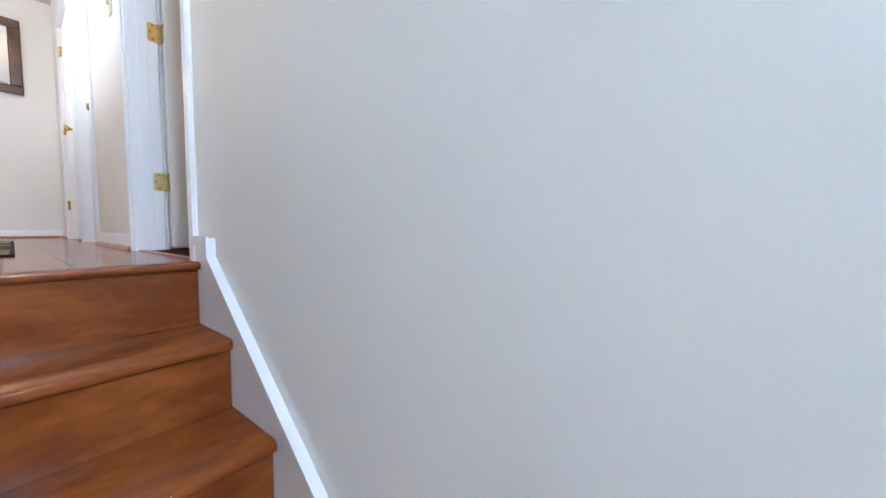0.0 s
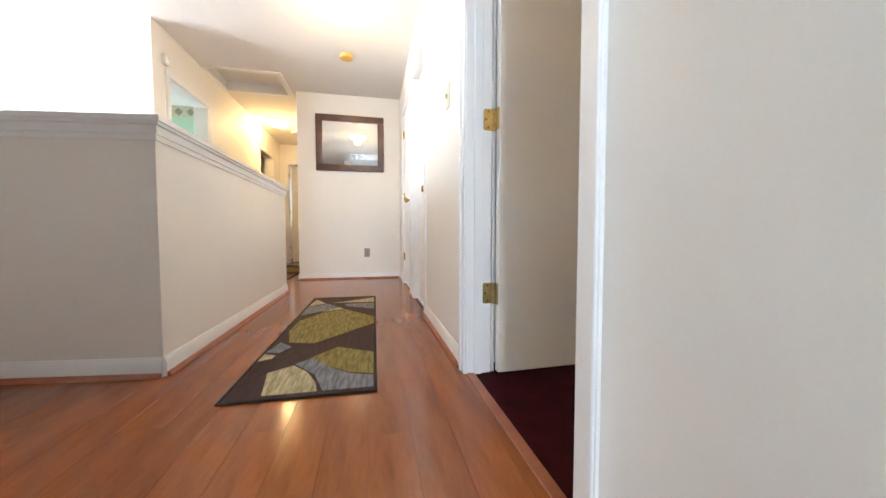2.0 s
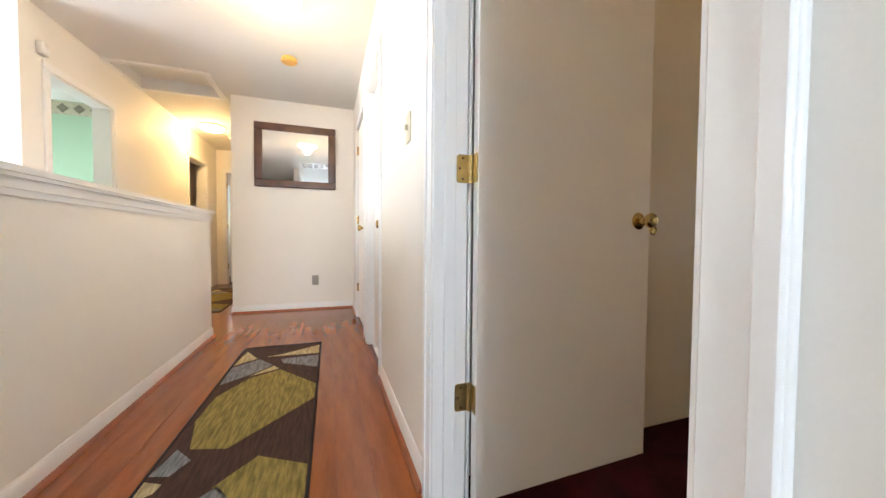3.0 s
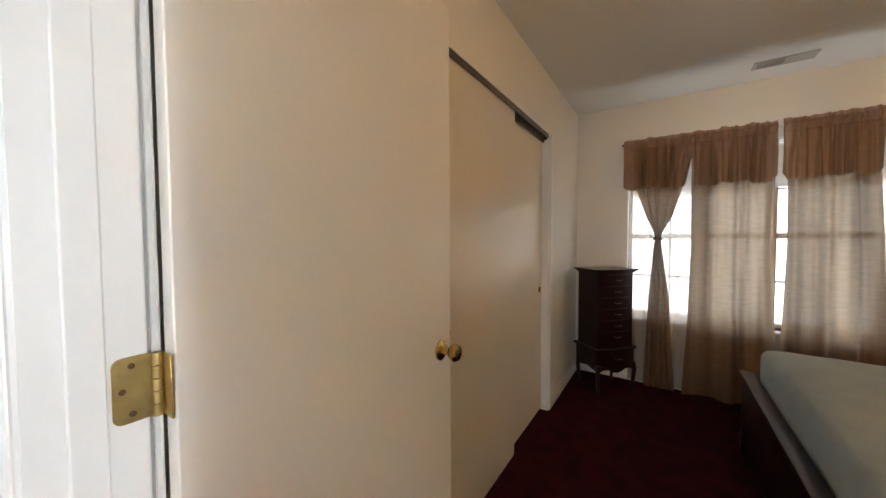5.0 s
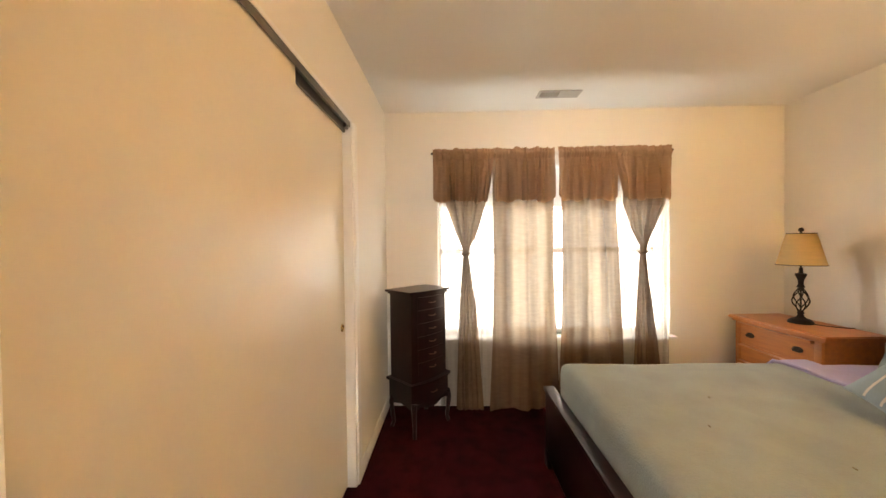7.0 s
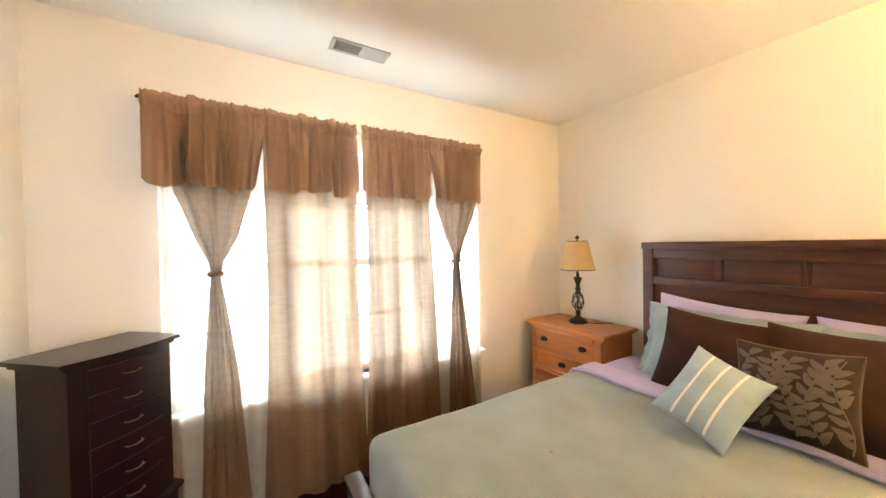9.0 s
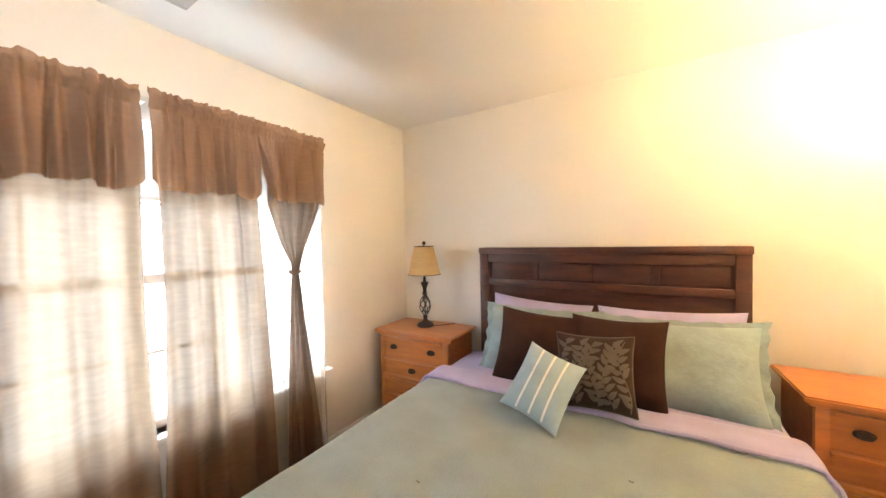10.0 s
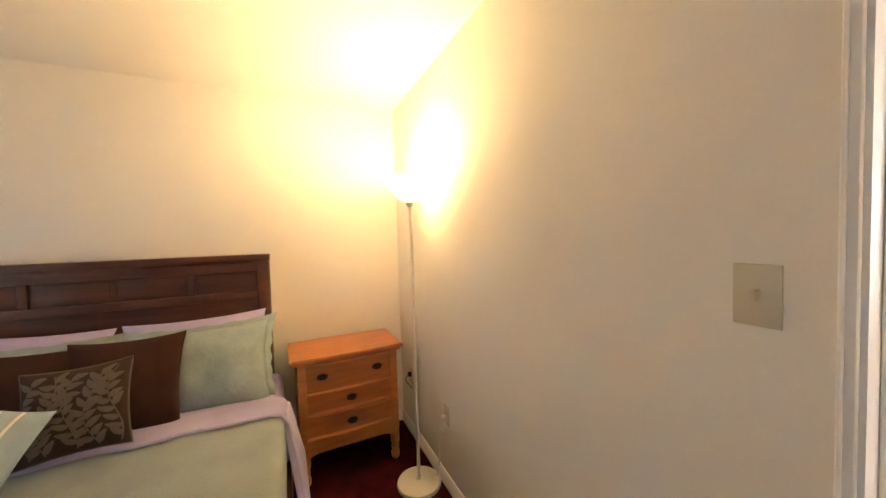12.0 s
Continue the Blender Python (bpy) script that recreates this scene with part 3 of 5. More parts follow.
# black sheet on the solid ceiling, in place of the duct's shade
part("backing", made_box((-0.35, -0.235, -0.002), (0.35, 0.235, 0.0)), DARK, g)
for k in range(5):
    part("bar", made_box((-0.245 + 0.117 * k, -0.235, -0.008), (-0.223 + 0.117 * k, 0.235, -0.002)), TRIM, g)
for k in range(15):
    part("slat", made_box((-0.35, -0.222 + 0.031 * k, -0.0055), (0.35, -0.218 + 0.031 * k, -0.002)), TRIM, g)

# green room and the far doors of the corridor
for name, y0, y1 in (("door_4", 3.15, 3.86), ("door_5", 5.72, 6.42)):
    d = door_frame(name, -2.32, -2.20, y0, y1, "white cased doorway off the corridor")
GREEN = bpy.data.materials["green_paint"]
structure("wall_green_room_back", made_box((-3.9, 5.1, -0.1), (-2.32, 5.2, H)), GREEN, "pale green painted wall of a room", "wall", smooth=False)
structure("wall_green_room_near", made_box((-3.9, 3.022, -0.1), (-2.32, 3.03, H)), GREEN, "pale green painted wall of a room", "wall", smooth=False)
BORDER = material("border_paper", (0.46, 0.42, 0.30), 0.8, vary=0.2, scale=30)
LOZ = material("border_lozenge", (0.20, 0.19, 0.13), 0.8, vary=0.3, scale=30)
bd = thing("wallpaper_border", (0, 0, 0), "cream wallpaper border with dark lozenges", "wallpaper", kind="structure")
part("strip", made_box((-3.9, 5.094, 2.28), (-2.34, 5.0985, 2.43)), BORDER, bd, smooth=False)
part("strip", made_box((-3.8985, 3.05, 2.28), (-3.894, 5.09, 2.43)), BORDER, bd, smooth=False)
for k in range(10):
    x = -3.82 + 0.15 * k
    part("lozenge", prism([(x - 0.055, 2.355), (x, 2.30), (x + 0.055, 2.355), (x, 2.41)], "y", 5.088, 5.0935), LOZ, bd, smooth=False)
for k in range(13):
    y = 3.12 + 0.15 * k
    part("lozenge", prism([(y - 0.055, 2.355), (y, 2.30), (y + 0.055, 2.355), (y, 2.41)], "x", -3.8935, -3.888), LOZ, bd, smooth=False)
dr = thing("dresser", (-2.80, 4.95, 0), "dark low dresser in the green room", "dresser")
part("body", made_box((-0.4, -0.2, 0.05), (0.4, 0.14, 1.02), 0.01), CHERRY_DARK, dr)
part("top", made_box((-0.42, -0.22, 1.02), (0.42, 0.14, 1.05), 0.006), CHERRY_DARK, dr)
for x, z0, col, nm in ((-0.05, 1.05, (0.02, 0.16, 0.22), "teal plastic bottle on the dresser"), (0.10, 1.05, (0.5, 0.05, 0.02), "red plastic bottle on the dresser")):
    b = thing("bottle", (-2.80 + x, 4.87, z0), nm, "bottle")
    part("body", lathe([(0.035, 0), (0.037, 0.01), (0.037, 0.12), (0.02, 0.15), (0.015, 0.16)], 16), material("bottle_plastic", col, 0.3), b)
    part("cap", lathe([(0.017, 0.16), (0.017, 0.185), (0.001, 0.187)], 12), DARK, b)
d5 = thing("door_6", (0, 0, 0), "white corridor end door standing partly open", "door", kind="structure")
for x0, x1 in ((-2.11, -2.045), (-1.335, -1.325)):
    part("casing", made_box((x0, 6.984, 0), (x1, 7.0, DOOR_TOP + 0.06), 0.003, 1), TRIM, d5)
part("casing", made_box((-2.11, 6.982, DOOR_TOP), (-1.325, 6.998, DOOR_TOP + 0.064), 0.003, 1), TRIM, d5)
lf = part("leaf", made_box((0, -0.035, 0.012), (0.68, 0, 2.018), 0.002, 1), DOOR, d5)
lf.matrix_local = pose(-2.02, 7.10, 0, 0, 0, 38)
knob(lf, (0.62, -0.035, 0.955), (0, -1, 0))
for z in (0.33, 1.06, 1.80):
    part("hinge", lathe([(0.008, 0), (0.008, 0.09)], 10, (-2.035, 7.03, z - 0.045)), BRASS, d5)
wall("wall_far_room", "y", 8.4, 8.5, -3.4, -0.6, -0.1, H, [(-2.6, -1.4, 0.8, 2.0)], "plain wall of the far room")
structure("ceiling_far_room", made_box((-3.4, 7.1, H), (-0.6, 8.5, H + 0.1)), CEIL, "plain ceiling of the far room", "ceiling", smooth=False)
structure("floor_far_room", made_box((-3.4, 7.1, -0.12), (-0.6, 8.5, 0)), CARPET, "burgundy carpet of the far room", "carpet", smooth=False)
for x in (-3.5, -0.6):
    structure("wall_far_side", made_box((x, 7.0, -0.1), (x + 0.1, 8.5, H)), WALL, "plain wall of the far room", "wall", smooth=False)
structure("wall_dark_room", made_box((-3.4, 5.2, -0.1), (-3.3, 7.0, H)), WALL, "plain wall of a side room", "wall", smooth=False)

# ---- bedroom: closet ----
closet = thing("closet", (0, 0, 0), "cream sliding closet doors on a dark top track", "closet", kind="structure")
part("jamb", made_box((2.403, 1.003, 0), (2.422, 1.125, 2.045)), TRIM, closet)
part("casing", made_box((2.420, 0.990, 0), (2.478, 1.006, 2.03), 0.004, 1), TRIM, closet)
part("head_jamb", made_box((0.32, 1.003, 2.026), (2.403, 1.125, 2.046)), TRIM, closet)
part("track", made_box((0.322, 1.006, 1.996), (2.402, 1.011, 2.027), 0.001, 1), STEEL, closet, "dark metal sliding track fascia")
part("track", made_box((0.322, 1.011, 2.017), (2.402, 1.09, 2.026)), STEEL, closet)
back = part("sliding_door", made_box((1.30, 1.052, 0.012), (2.400, 1.082, 2.004), 0.003, 1), CLOSET, closet, "flat cream sliding door")
front = part("sliding_door", made_box((0.325, 1.016, 0.012), (1.780, 1.046, 2.012), 0.003, 1), CLOSET, closet, "flat cream sliding door")
part("track", made_box((1.786, 1.036, 1.970), (2.402, 1.046, 2.014), 0.001, 1), STEEL, closet, "dark inner track")
part("roller_bracket", made_box((2.360, 1.0145, 1.984), (2.398, 1.032, 2.012), 0.003, 1), STEEL, closet)
for ob, x, y in ((back, 2.345, 1.052), (front, 1.06, 1.016)):
    bm = lathe([(0.020, 0), (0.022, 0.003), (0.018, 0.006), (0.015, 0.002), (0.001, 0.001)], 20)
    bmesh.ops.transform(bm, matrix=pose(x, y, 0.908, 90), verts=bm.verts)
    part("finger_pull", bm, BRASS, ob, "round brass finger pull")

# ---- bedroom window ----
GLASS = bpy.data.materials.new("window_glass")
GLASS.use_nodes = True
gl = GLASS.node_tree.nodes["Principled BSDF"]
gl.inputs["Roughness"].default_value = 0.0
gl.inputs["Transmission Weight"].default_value = 1.0
gl.inputs["IOR"].default_value = 1.01
VINYL = material("white_vinyl", (0.80, 0.80, 0.79), 0.4, vary=0.03, scale=5)
WY0, WY1, WZ0, WZ1 = -1.32, 0.575, 0.585, 2.0
win = thing("window_1", (0, 0, 0), "twin white double-hung window with grilles, glaring daylight outside", "window", kind="structure")
part("window_sill", made_box((3.30, WY0 - 0.03, WZ0 - 0.022), (3.50, WY1 + 0.03, WZ0), 0.004, 1), TRIM, win)
MID = (WY0 + WY1) / 2
for y0, y1 in ((WY0, MID), (MID, WY1)):
    for lo, hi in (((y0, WZ0), (y0 + 0.03, WZ1)), ((y1 - 0.03, WZ0), (y1, WZ1)), ((y0 + 0.03, WZ0), (y1 - 0.03, WZ0 + 0.04)), ((y0 + 0.03, WZ1 - 0.04), (y1 - 0.03, WZ1))):
        part("window_frame", made_box((3.42, lo[0], lo[1]), (3.48, hi[0], hi[1]), 0.003, 1), VINYL, win)
    part("meeting_rail", made_box((3.425, y0 + 0.03, 1.265), (3.47, y1 - 0.03, 1.31), 0.003, 1), VINYL, win)
    for k in (1, 2):
        y = y0 + (y1 - y0) * k / 3
        part("muntin", made_box((3.44, y - 0.008, WZ0 + 0.04), (3.455, y + 0.008, WZ1 - 0.04)), VINYL, win)
    for z in (0.94, 1.64):
        part("muntin", made_box((3.44, y0 + 0.03, z - 0.008), (3.455, y1 - 0.03, z + 0.008)), VINYL, win)
    p = part("pane", made_box((3.446, y0 + 0.03, WZ0 + 0.04), (3.450, y1 - 0.03, WZ1 - 0.04)), GLASS, win, smooth=False)
    p.visible_shadow = False
    bl = thing("window_blind", (3.385, (y0 + y1) / 2, 0), "raised white slatted blind behind the curtains", "blind")
    hw = (y1 - y0) / 2 - 0.015
    part("headrail", made_box((-0.02, -hw, 1.965), (0.02, hw, 1.995), 0.003, 1), VINYL, bl)
    for k in range(15):
        s_ = part("slat", made_box((-0.012, -hw, -0.0008), (0.012, hw, 0.0008)), VINYL, bl, smooth=False)
        s_.matrix_local = pose(0, 0, 1.955 - 0.021 * k, 0, 58, 0)

GLARE = bpy.data.materials.new("bright_sky")
GLARE.use_nodes = True
for x in list(GLARE.node_tree.nodes):
    if x.bl_idname == "ShaderNodeBsdfPrincipled":
        GLARE.node_tree.nodes.remove(x)
em = GLARE.node_tree.nodes.new("ShaderNodeEmission")
em.inputs["Color"].default_value = (0.90, 0.96, 1.0, 1)
em.inputs["Strength"].default_value = 2.2
GLARE.node_tree.links.new(em.outputs[0], node_of(GLARE, "ShaderNodeOutputMaterial").inputs["Surface"])
for name, lo, hi in (("backdrop", (6.0, -7, -3), (6.02, 7, 6)), ("backdrop", (-8.02, -6, -3), (-8.0, 7, 6)), ("backdrop", (-8, -6.02, -3), (2, -6.0, 6))):
    structure(name, made_box(lo, hi), GLARE, "overcast bright sky outside the window", "sky", smooth=False)


# ---- curtains ----
def cloth(name, colour, through, clear, rough=0.9, glow=None, fold_shade=0.0, slub_dark=0.86):
    """Woven cloth that lets light through; glow is the colour of the light that passes."""
    m = material(name, colour, rough, second=tuple(c * slub_dark for c in colour), scale=12, stretch=(1, 1, 5), bump=0.25, bump_scale=120)
    nt = m.node_tree
    b = nt.nodes["Principled BSDF"]
    b.inputs["Specular IOR Level"].default_value = 0.25
    tr = nt.nodes.new("ShaderNodeBsdfTranslucent")
    tr.inputs["Color"].default_value = (*(glow or colour), 1)
    a = nt.nodes.new("ShaderNodeMixShader")
    a.inputs["Fac"].default_value = through
    if fold_shade:
        # fold shade put in as noise bands of let-through light, with thicker threads across
        weave = node_of(m, "ShaderNodeMix")
        slub = nt.nodes.new("ShaderNodeMix")
        slub.data_type = "RGBA"
        slub.inputs["A"].default_value = (*glow, 1)
        slub.inputs["B"].default_value = (*(c * slub_dark for c in glow), 1)
        nt.links.new(weave.inputs["Factor"].links[0].from_socket, slub.inputs["Factor"])
        nt.links.new(slub.outputs["Result"], tr.inputs["Color"])
        tc = node_of(m, "ShaderNodeTexCoord")
        mp = nt.nodes.new("ShaderNodeMapping")
        mp.inputs["Scale"].default_value = (0.2, fold_shade, 0.35)
        bands = nt.nodes.new("ShaderNodeTexNoise")
        bands.inputs["Scale"].default_value = 1.0
        bands.inputs["Detail"].default_value = 2
        span = nt.nodes.new("ShaderNodeMapRange")
        span.inputs["From Min"].default_value = 0.36
        span.inputs["From Max"].default_value = 0.64
        span.inputs["To Min"].default_value = through * 0.35
        span.inputs["To Max"].default_value = through * 1.6
        nt.links.new(tc.outputs["Object"], mp.inputs["Vector"])
        nt.links.new(mp.outputs["Vector"], bands.inputs["Vector"])
        nt.links.new(bands.outputs["Fac"], span.inputs["Value"])
        nt.links.new(span.outputs["Result"], a.inputs["Fac"])
    nt.links.new(b.outputs[0], a.inputs[1])
    nt.links.new(tr.outputs[0], a.inputs[2])
    c = nt.nodes.new("ShaderNodeMixShader")
    c.inputs["Fac"].default_value = clear
    tp = nt.nodes.new("ShaderNodeBsdfTransparent")
    nt.links.new(a.outputs[0], c.inputs[1])
    nt.links.new(tp.outputs[0], c.inputs[2])
    nt.links.new(c.outputs[0], node_of(m, "ShaderNodeOutputMaterial").inputs["Surface"])
    return m


TAUPE = cloth("taupe_curtain", (0.165, 0.092, 0.053), 0.165, 0.018, glow=(0.54, 0.43, 0.32), fold_shade=11.0)
TAUPE_DEEP = cloth("taupe_valance", (0.330, 0.200, 0.125), 0.20, 0.004, glow=(0.44, 0.28, 0.18), fold_shade=17.0, slub_dark=0.92)
SHEER = cloth("white_sheer", (0.50, 0.43, 0.36), 0.25, 0.30, glow=(0.8, 0.78, 0.75))


def drape(x, spans, folds, amp, seed, rows=60, cols=90, wave=0.0):
    """A hanging cloth. spans: rows of (z, low y, high y), top first; it is gathered evenly between them."""
    rnd = random.Random(seed)
    ph = [rnd.uniform(0, 6.28) for _ in range(6)]
    zs = [s[0] for s in spans][::-1]
    lo = [s[1] for s in spans][::-1]
    hi = [s[2] for s in spans][::-1]
    bm = bmesh.new()
    grid = []
    for r in range(rows + 1):
        f = r / rows
        z = spans[0][0] + (spans[-1][0] - spans[0][0]) * f
        a, b = float(np.interp(z, zs, lo)), float(np.interp(z, zs, hi))
        line = []
        for c in range(cols + 1):
            u = c / cols
            uu = u + 0.018 * math.sin(folds * 3.1 * u + ph[0])
            k = math.sin(2 * math.pi * folds * uu + ph[1] + 0.5 * math.sin(3 * f + ph[2]))
            k += 0.45 * math.sin(2 * math.pi * folds * 1.73 * uu + ph[3] + f * 1.3)
            y = a + (b - a) * u
            line.append(bm.verts.new((x + amp * k * (0.75 + 0.25 * math.sin(4 * u + ph[4])), y, z + wave * math.sin(2 * math.pi * folds * 0.5 * u + ph[5]) * f)))
        grid.append(line)
    for r in range(rows):
        for c in range(cols):
            bm.faces.new((grid[r][c], grid[r][c + 1], grid[r + 1][c + 1], grid[r + 1][c]))
    return bm


TIED_L = [(2.02, 0.20, 0.56), (1.66, 0.19, 0.50), (1.45, 0.25, 0.43), (1.32, 0.315, 0.375), (1.27, 0.328, 0.365), (1.20, 0.318, 0.375), (0.80, 0.265, 0.405), (0.02, 0.215, 0.435)]
TIED_R = [(2.02, -1.24, -0.90), (1.66, -1.22, -0.885), (1.45, -1.13, -0.95), (1.32, -1.075, -1.015), (1.27, -1.06, -1.02), (1.20, -1.07, -1.01), (0.80, -1.125, -0.985), (0.02, -1.22, -0.95)]
for spans, tie_y, seed in ((TIED_L, 0.347, 3), (TIED_R, -1.04, 8)):
    c = thing("curtain", (0, 0, 0), "taupe curtain panel gathered by a tieback", "curtain", "curtains at the window")
    part("cloth", drape(3.235, spans, 5, 0.013, seed), TAUPE, c)
    ring = [(3.235 + 0.030 * math.cos(k * math.pi / 10), tie_y + 0.027 * math.sin(k * math.pi / 10), 1.268 + 0.006 * math.sin(k * math.pi / 5)) for k in range(20)]
    part("tieback", tube(ring, 0.009, 8, closed=True), TAUPE, c, "taupe cloth tieback")
for y0, y1, seed in ((-0.345, 0.13, 21), (-0.865, -0.41, 34)):
    c = thing("curtain", (0, 0, 0), "taupe curtain panel hanging straight to the floor", "curtain", "curtains at the window")
    part("cloth", drape(3.245, [(2.02, y0 + (0.05 if y0 < -0.5 else 0.0), y1), (1.66, y0 + (0.03 if y0 < -0.5 else 0.0), y1), (1.2, y0 + 0.005, y1 - 0.005), (0.6, y0 - 0.02, y1 + 0.01), (0.02, y0 - 0.04, y1 + 0.04)], 4, 0.016, seed, wave=0.012), TAUPE, c)
for y0, y1, seed in ((0.02, 0.56, 5), (-1.27, -0.84, 6)):
    c = thing("sheer_curtain", (0, 0, 0), "thin white sheer hanging behind the taupe curtains", "curtain", "sheers at the window")
    part("cloth", drape(3.285, [(1.99, y0, y1), (0.03, y0, y1)], 7, 0.010, seed, rows=20), SHEER, c)


def valance(y0, y1, slit0, slit1, seed, first, last):
    """A short gathered cloth: ruffled header, shirred rod pocket, deep uneven folds and a wavy hem; it parts below the rod."""
    rnd = random.Random(seed)
    folds = []
    f = 0.0
    while f < 1:
        folds.append((f, rnd.uniform(0.020, 0.055) * rnd.choice((1, 1, -1)), rnd.uniform(0.020, 0.052)))
        f += rnd.uniform(0.07, 0.16)
    rows, cols = 46, 150  # the part from row first to row last
    bm = bmesh.new()
    grid = []
    for r in range(first, last + 1):
        f = r / rows
        z = 2.090 - 0.412 * f
        open_ = max(0.0, (1.955 - z) / 0.30) ** 0.75
        a, b = y0, y1
        line = []
        for c in range(cols + 1):
            u = c / cols
            x = 3.190
            fall = min(1.0, max(0.0, (2.03 - z) / 0.16))
            for at, amp, wide in folds:
                d = (u - at - 0.03 * (f - 0.4) * math.sin(at * 19 + seed)) / (wide * (0.6 + 0.6 * f))
                x -= amp * math.exp(-d * d) * (0.25 + 0.75 * fall)
            shir = math.sin(u * 88 + 2.0 * math.sin(u * 17 + seed)) + 0.6 * math.sin(u * 143 + seed)
            x -= 0.0045 * shir * max(0.0, 1 - fall * 0.9)
            x -= 0.011 * math.exp(-((z - 2.045) / 0.016) ** 2) - 0.007 * math.exp(-((z - 2.012) / 0.007) ** 2) - 0.006 * math.exp(-((z - 2.070) / 0.006) ** 2)
            x -= 0.004 * math.sin(z * 55 + u * 31 + seed) * noise.noise(Vector((u * 9, z * 7, seed)))
            hem = (0.009 * math.sin(u * 9 + seed) + 0.007 * math.sin(u * 23 + 2 * seed)) * f * f
            hem += (0.030 * max(0.0, 1 - min(u, 1 - u) / 0.075) ** 2.4) * f ** 6
            top = (0.0012 * shir + 0.020 * noise.noise(Vector((u * 9, seed, 0)))) * max(0.0, 1 - f * 8)
            y = a + (b - a) * u + slit0 * open_ * (1 - u) ** 4 - slit1 * open_ * u ** 4
            line.append(bm.verts.new((x, y, z + hem + top)))
        grid.append(line)
    for r in range(last - first):
        for c in range(cols):
            bm.faces.new((grid[r][c], grid[r][c + 1], grid[r + 1][c + 1], grid[r + 1][c]))
    return bm


for y0, y1, seed, slit0, slit1 in ((0.117, 0.598, 40, 0.055, 0.0), (-0.343, 0.125, 41, 0.0, 0.0), (-0.808, -0.368, 42, 0.0, 0.0), (-1.243, -0.799, 43, 0.0, 0.075)):
    v = thing("valance", (0, 0, 0), "brown gathered valance over the curtain tops", "valance", "valances at the window")
    part("rod_pocket", valance(y0, y1, slit0, slit1, seed, 0, 7), TAUPE_DEEP, v, "shirred header over the rod")
    part("cloth", valance(y0, y1, slit0, slit1, seed, 7, 46), TAUPE_DEEP, v)
for y0, y1 in ((-0.352, 0.605), (-1.245, -0.360)):
    r = thing("curtain_rod", (0, 0, 0), "white flat curtain rod above the window", "curtain rod", "rods at the window")
    part("rod", made_box((3.200, y0, 2.033), (3.208, y1, 2.052), 0.002, 1), WHITE_METAL, r)
    for y in (y0, y1):
        part("bracket", made_box((3.200, y - 0.006, 2.030), (3.356, y + 0.006, 2.054), 0.002, 1), WHITE_METAL, r)
    part("finial", lathe([(0.008, 0), (0.013, 0.008), (0.004, 0.018)], 10, (3.204, y0 if y0 < -1 else y1, 2.05)), IRON, r)

# ---- jewellery chest ----
PEWTER = material("worn_pewter", (0.30, 0.22, 0.17), 0.36, metal=0.9, vary=0.3, scale=40)
REGISTER = material("register_grey", (0.42, 0.40, 0.37), 0.5, vary=0.1, scale=10)
arm = thing("jewelry_armoire", (3.085, 0.718, 0), "dark mahogany jewelry armoire on curved legs set across the corner", "cabinet", turn=-42)
# local front is -y


def bowed(w, d, bow, n=8):
    """Plan outline: flat back, front bowed out."""
    pts = [(w, d), (-w, d), (-w, -d)]
    pts += [(-w + 2 * w * k / n, -d - bow * math.sin(math.pi * k / n)) for k in range(1, n)]
    return pts + [(w, -d)]


part("body", prism(bowed(0.172, 0.118, 0.022), "z", 0.370, 0.992), CHERRY_DARK, arm)
part("top", prism(bowed(0.202, 0.140, 0.030), "z", 1.006, 1.021), CHERRY_DARK, arm)
part("cornice", prism(bowed(0.186, 0.128, 0.025), "z", 0.991, 1.007), CHERRY_DARK, arm)
part("waist", prism(bowed(0.200, 0.140, 0.040), "z", 0.356, 0.374), CHERRY_DARK, arm)
part("lower_drawer", prism(bowed(0.184, 0.126, 0.034), "z", 0.225, 0.357), CHERRY_DARK, arm)
for k in range(6):
    z = 0.935 - 0.093 * k
    dw = part("drawer", prism(bowed(0.124, 0.008, 0.013), "z", z - 0.041, z + 0.041), CHERRY_DARK, arm)
    dw.location = (0, -0.127, 0)
    part("handle", tube([(-0.028, -0.020, z), (-0.026, -0.034, z), (0.0, -0.038, z - 0.003), (0.026, -0.034, z), (0.028, -0.020, z)], 0.0032), PEWTER, dw, "small metal pull")
part("handle", tube([(-0.028, -0.156, 0.29), (-0.026, -0.172, 0.29), (0.026, -0.172, 0.29), (0.028, -0.156, 0.29)], 0.0032), PEWTER, arm)
apron = [(-0.178, 0.23), (-0.178, 0.185), (-0.13, 0.205), (-0.08, 0.200), (-0.04, 0.180), (0.0, 0.172), (0.04, 0.180), (0.08, 0.200), (0.13, 0.205), (0.178, 0.185), (0.178, 0.23)]
part("apron", prism(apron, "y", -0.150, -0.134), CHERRY_DARK, arm)
for x in (-0.168, 0.168):
    side = [(-0.13, 0.23), (-0.13, 0.18), (0, 0.205), (0.115, 0.18), (0.115, 0.23)]
    part("apron", prism(side, "x", x - 0.006, x + 0.006), CHERRY_DARK, arm)
    for y, s in ((-0.134, -1), (0.104, 1)):
        sx = 1 if x > 0 else -1
        pts = [(x, y, 0.24), (x + sx * 0.010, y + s * 0.008, 0.19), (x + sx * 0.002, y + s * 0.002, 0.09), (x - sx * 0.004, y - s * 0.004, 0.04), (x + sx * 0.006, y + s * 0.008, 0.0)]
        part("leg", tube(pts, lambda f: 0.021 - 0.011 * f if f < 0.8 else 0.013, 10), CHERRY_DARK, arm)

# ---- nightstands ----
ANTIQUE = material("antique_brass_dark", (0.06, 0.042, 0.028), 0.4, metal=0.7, vary=0.4, scale=40)
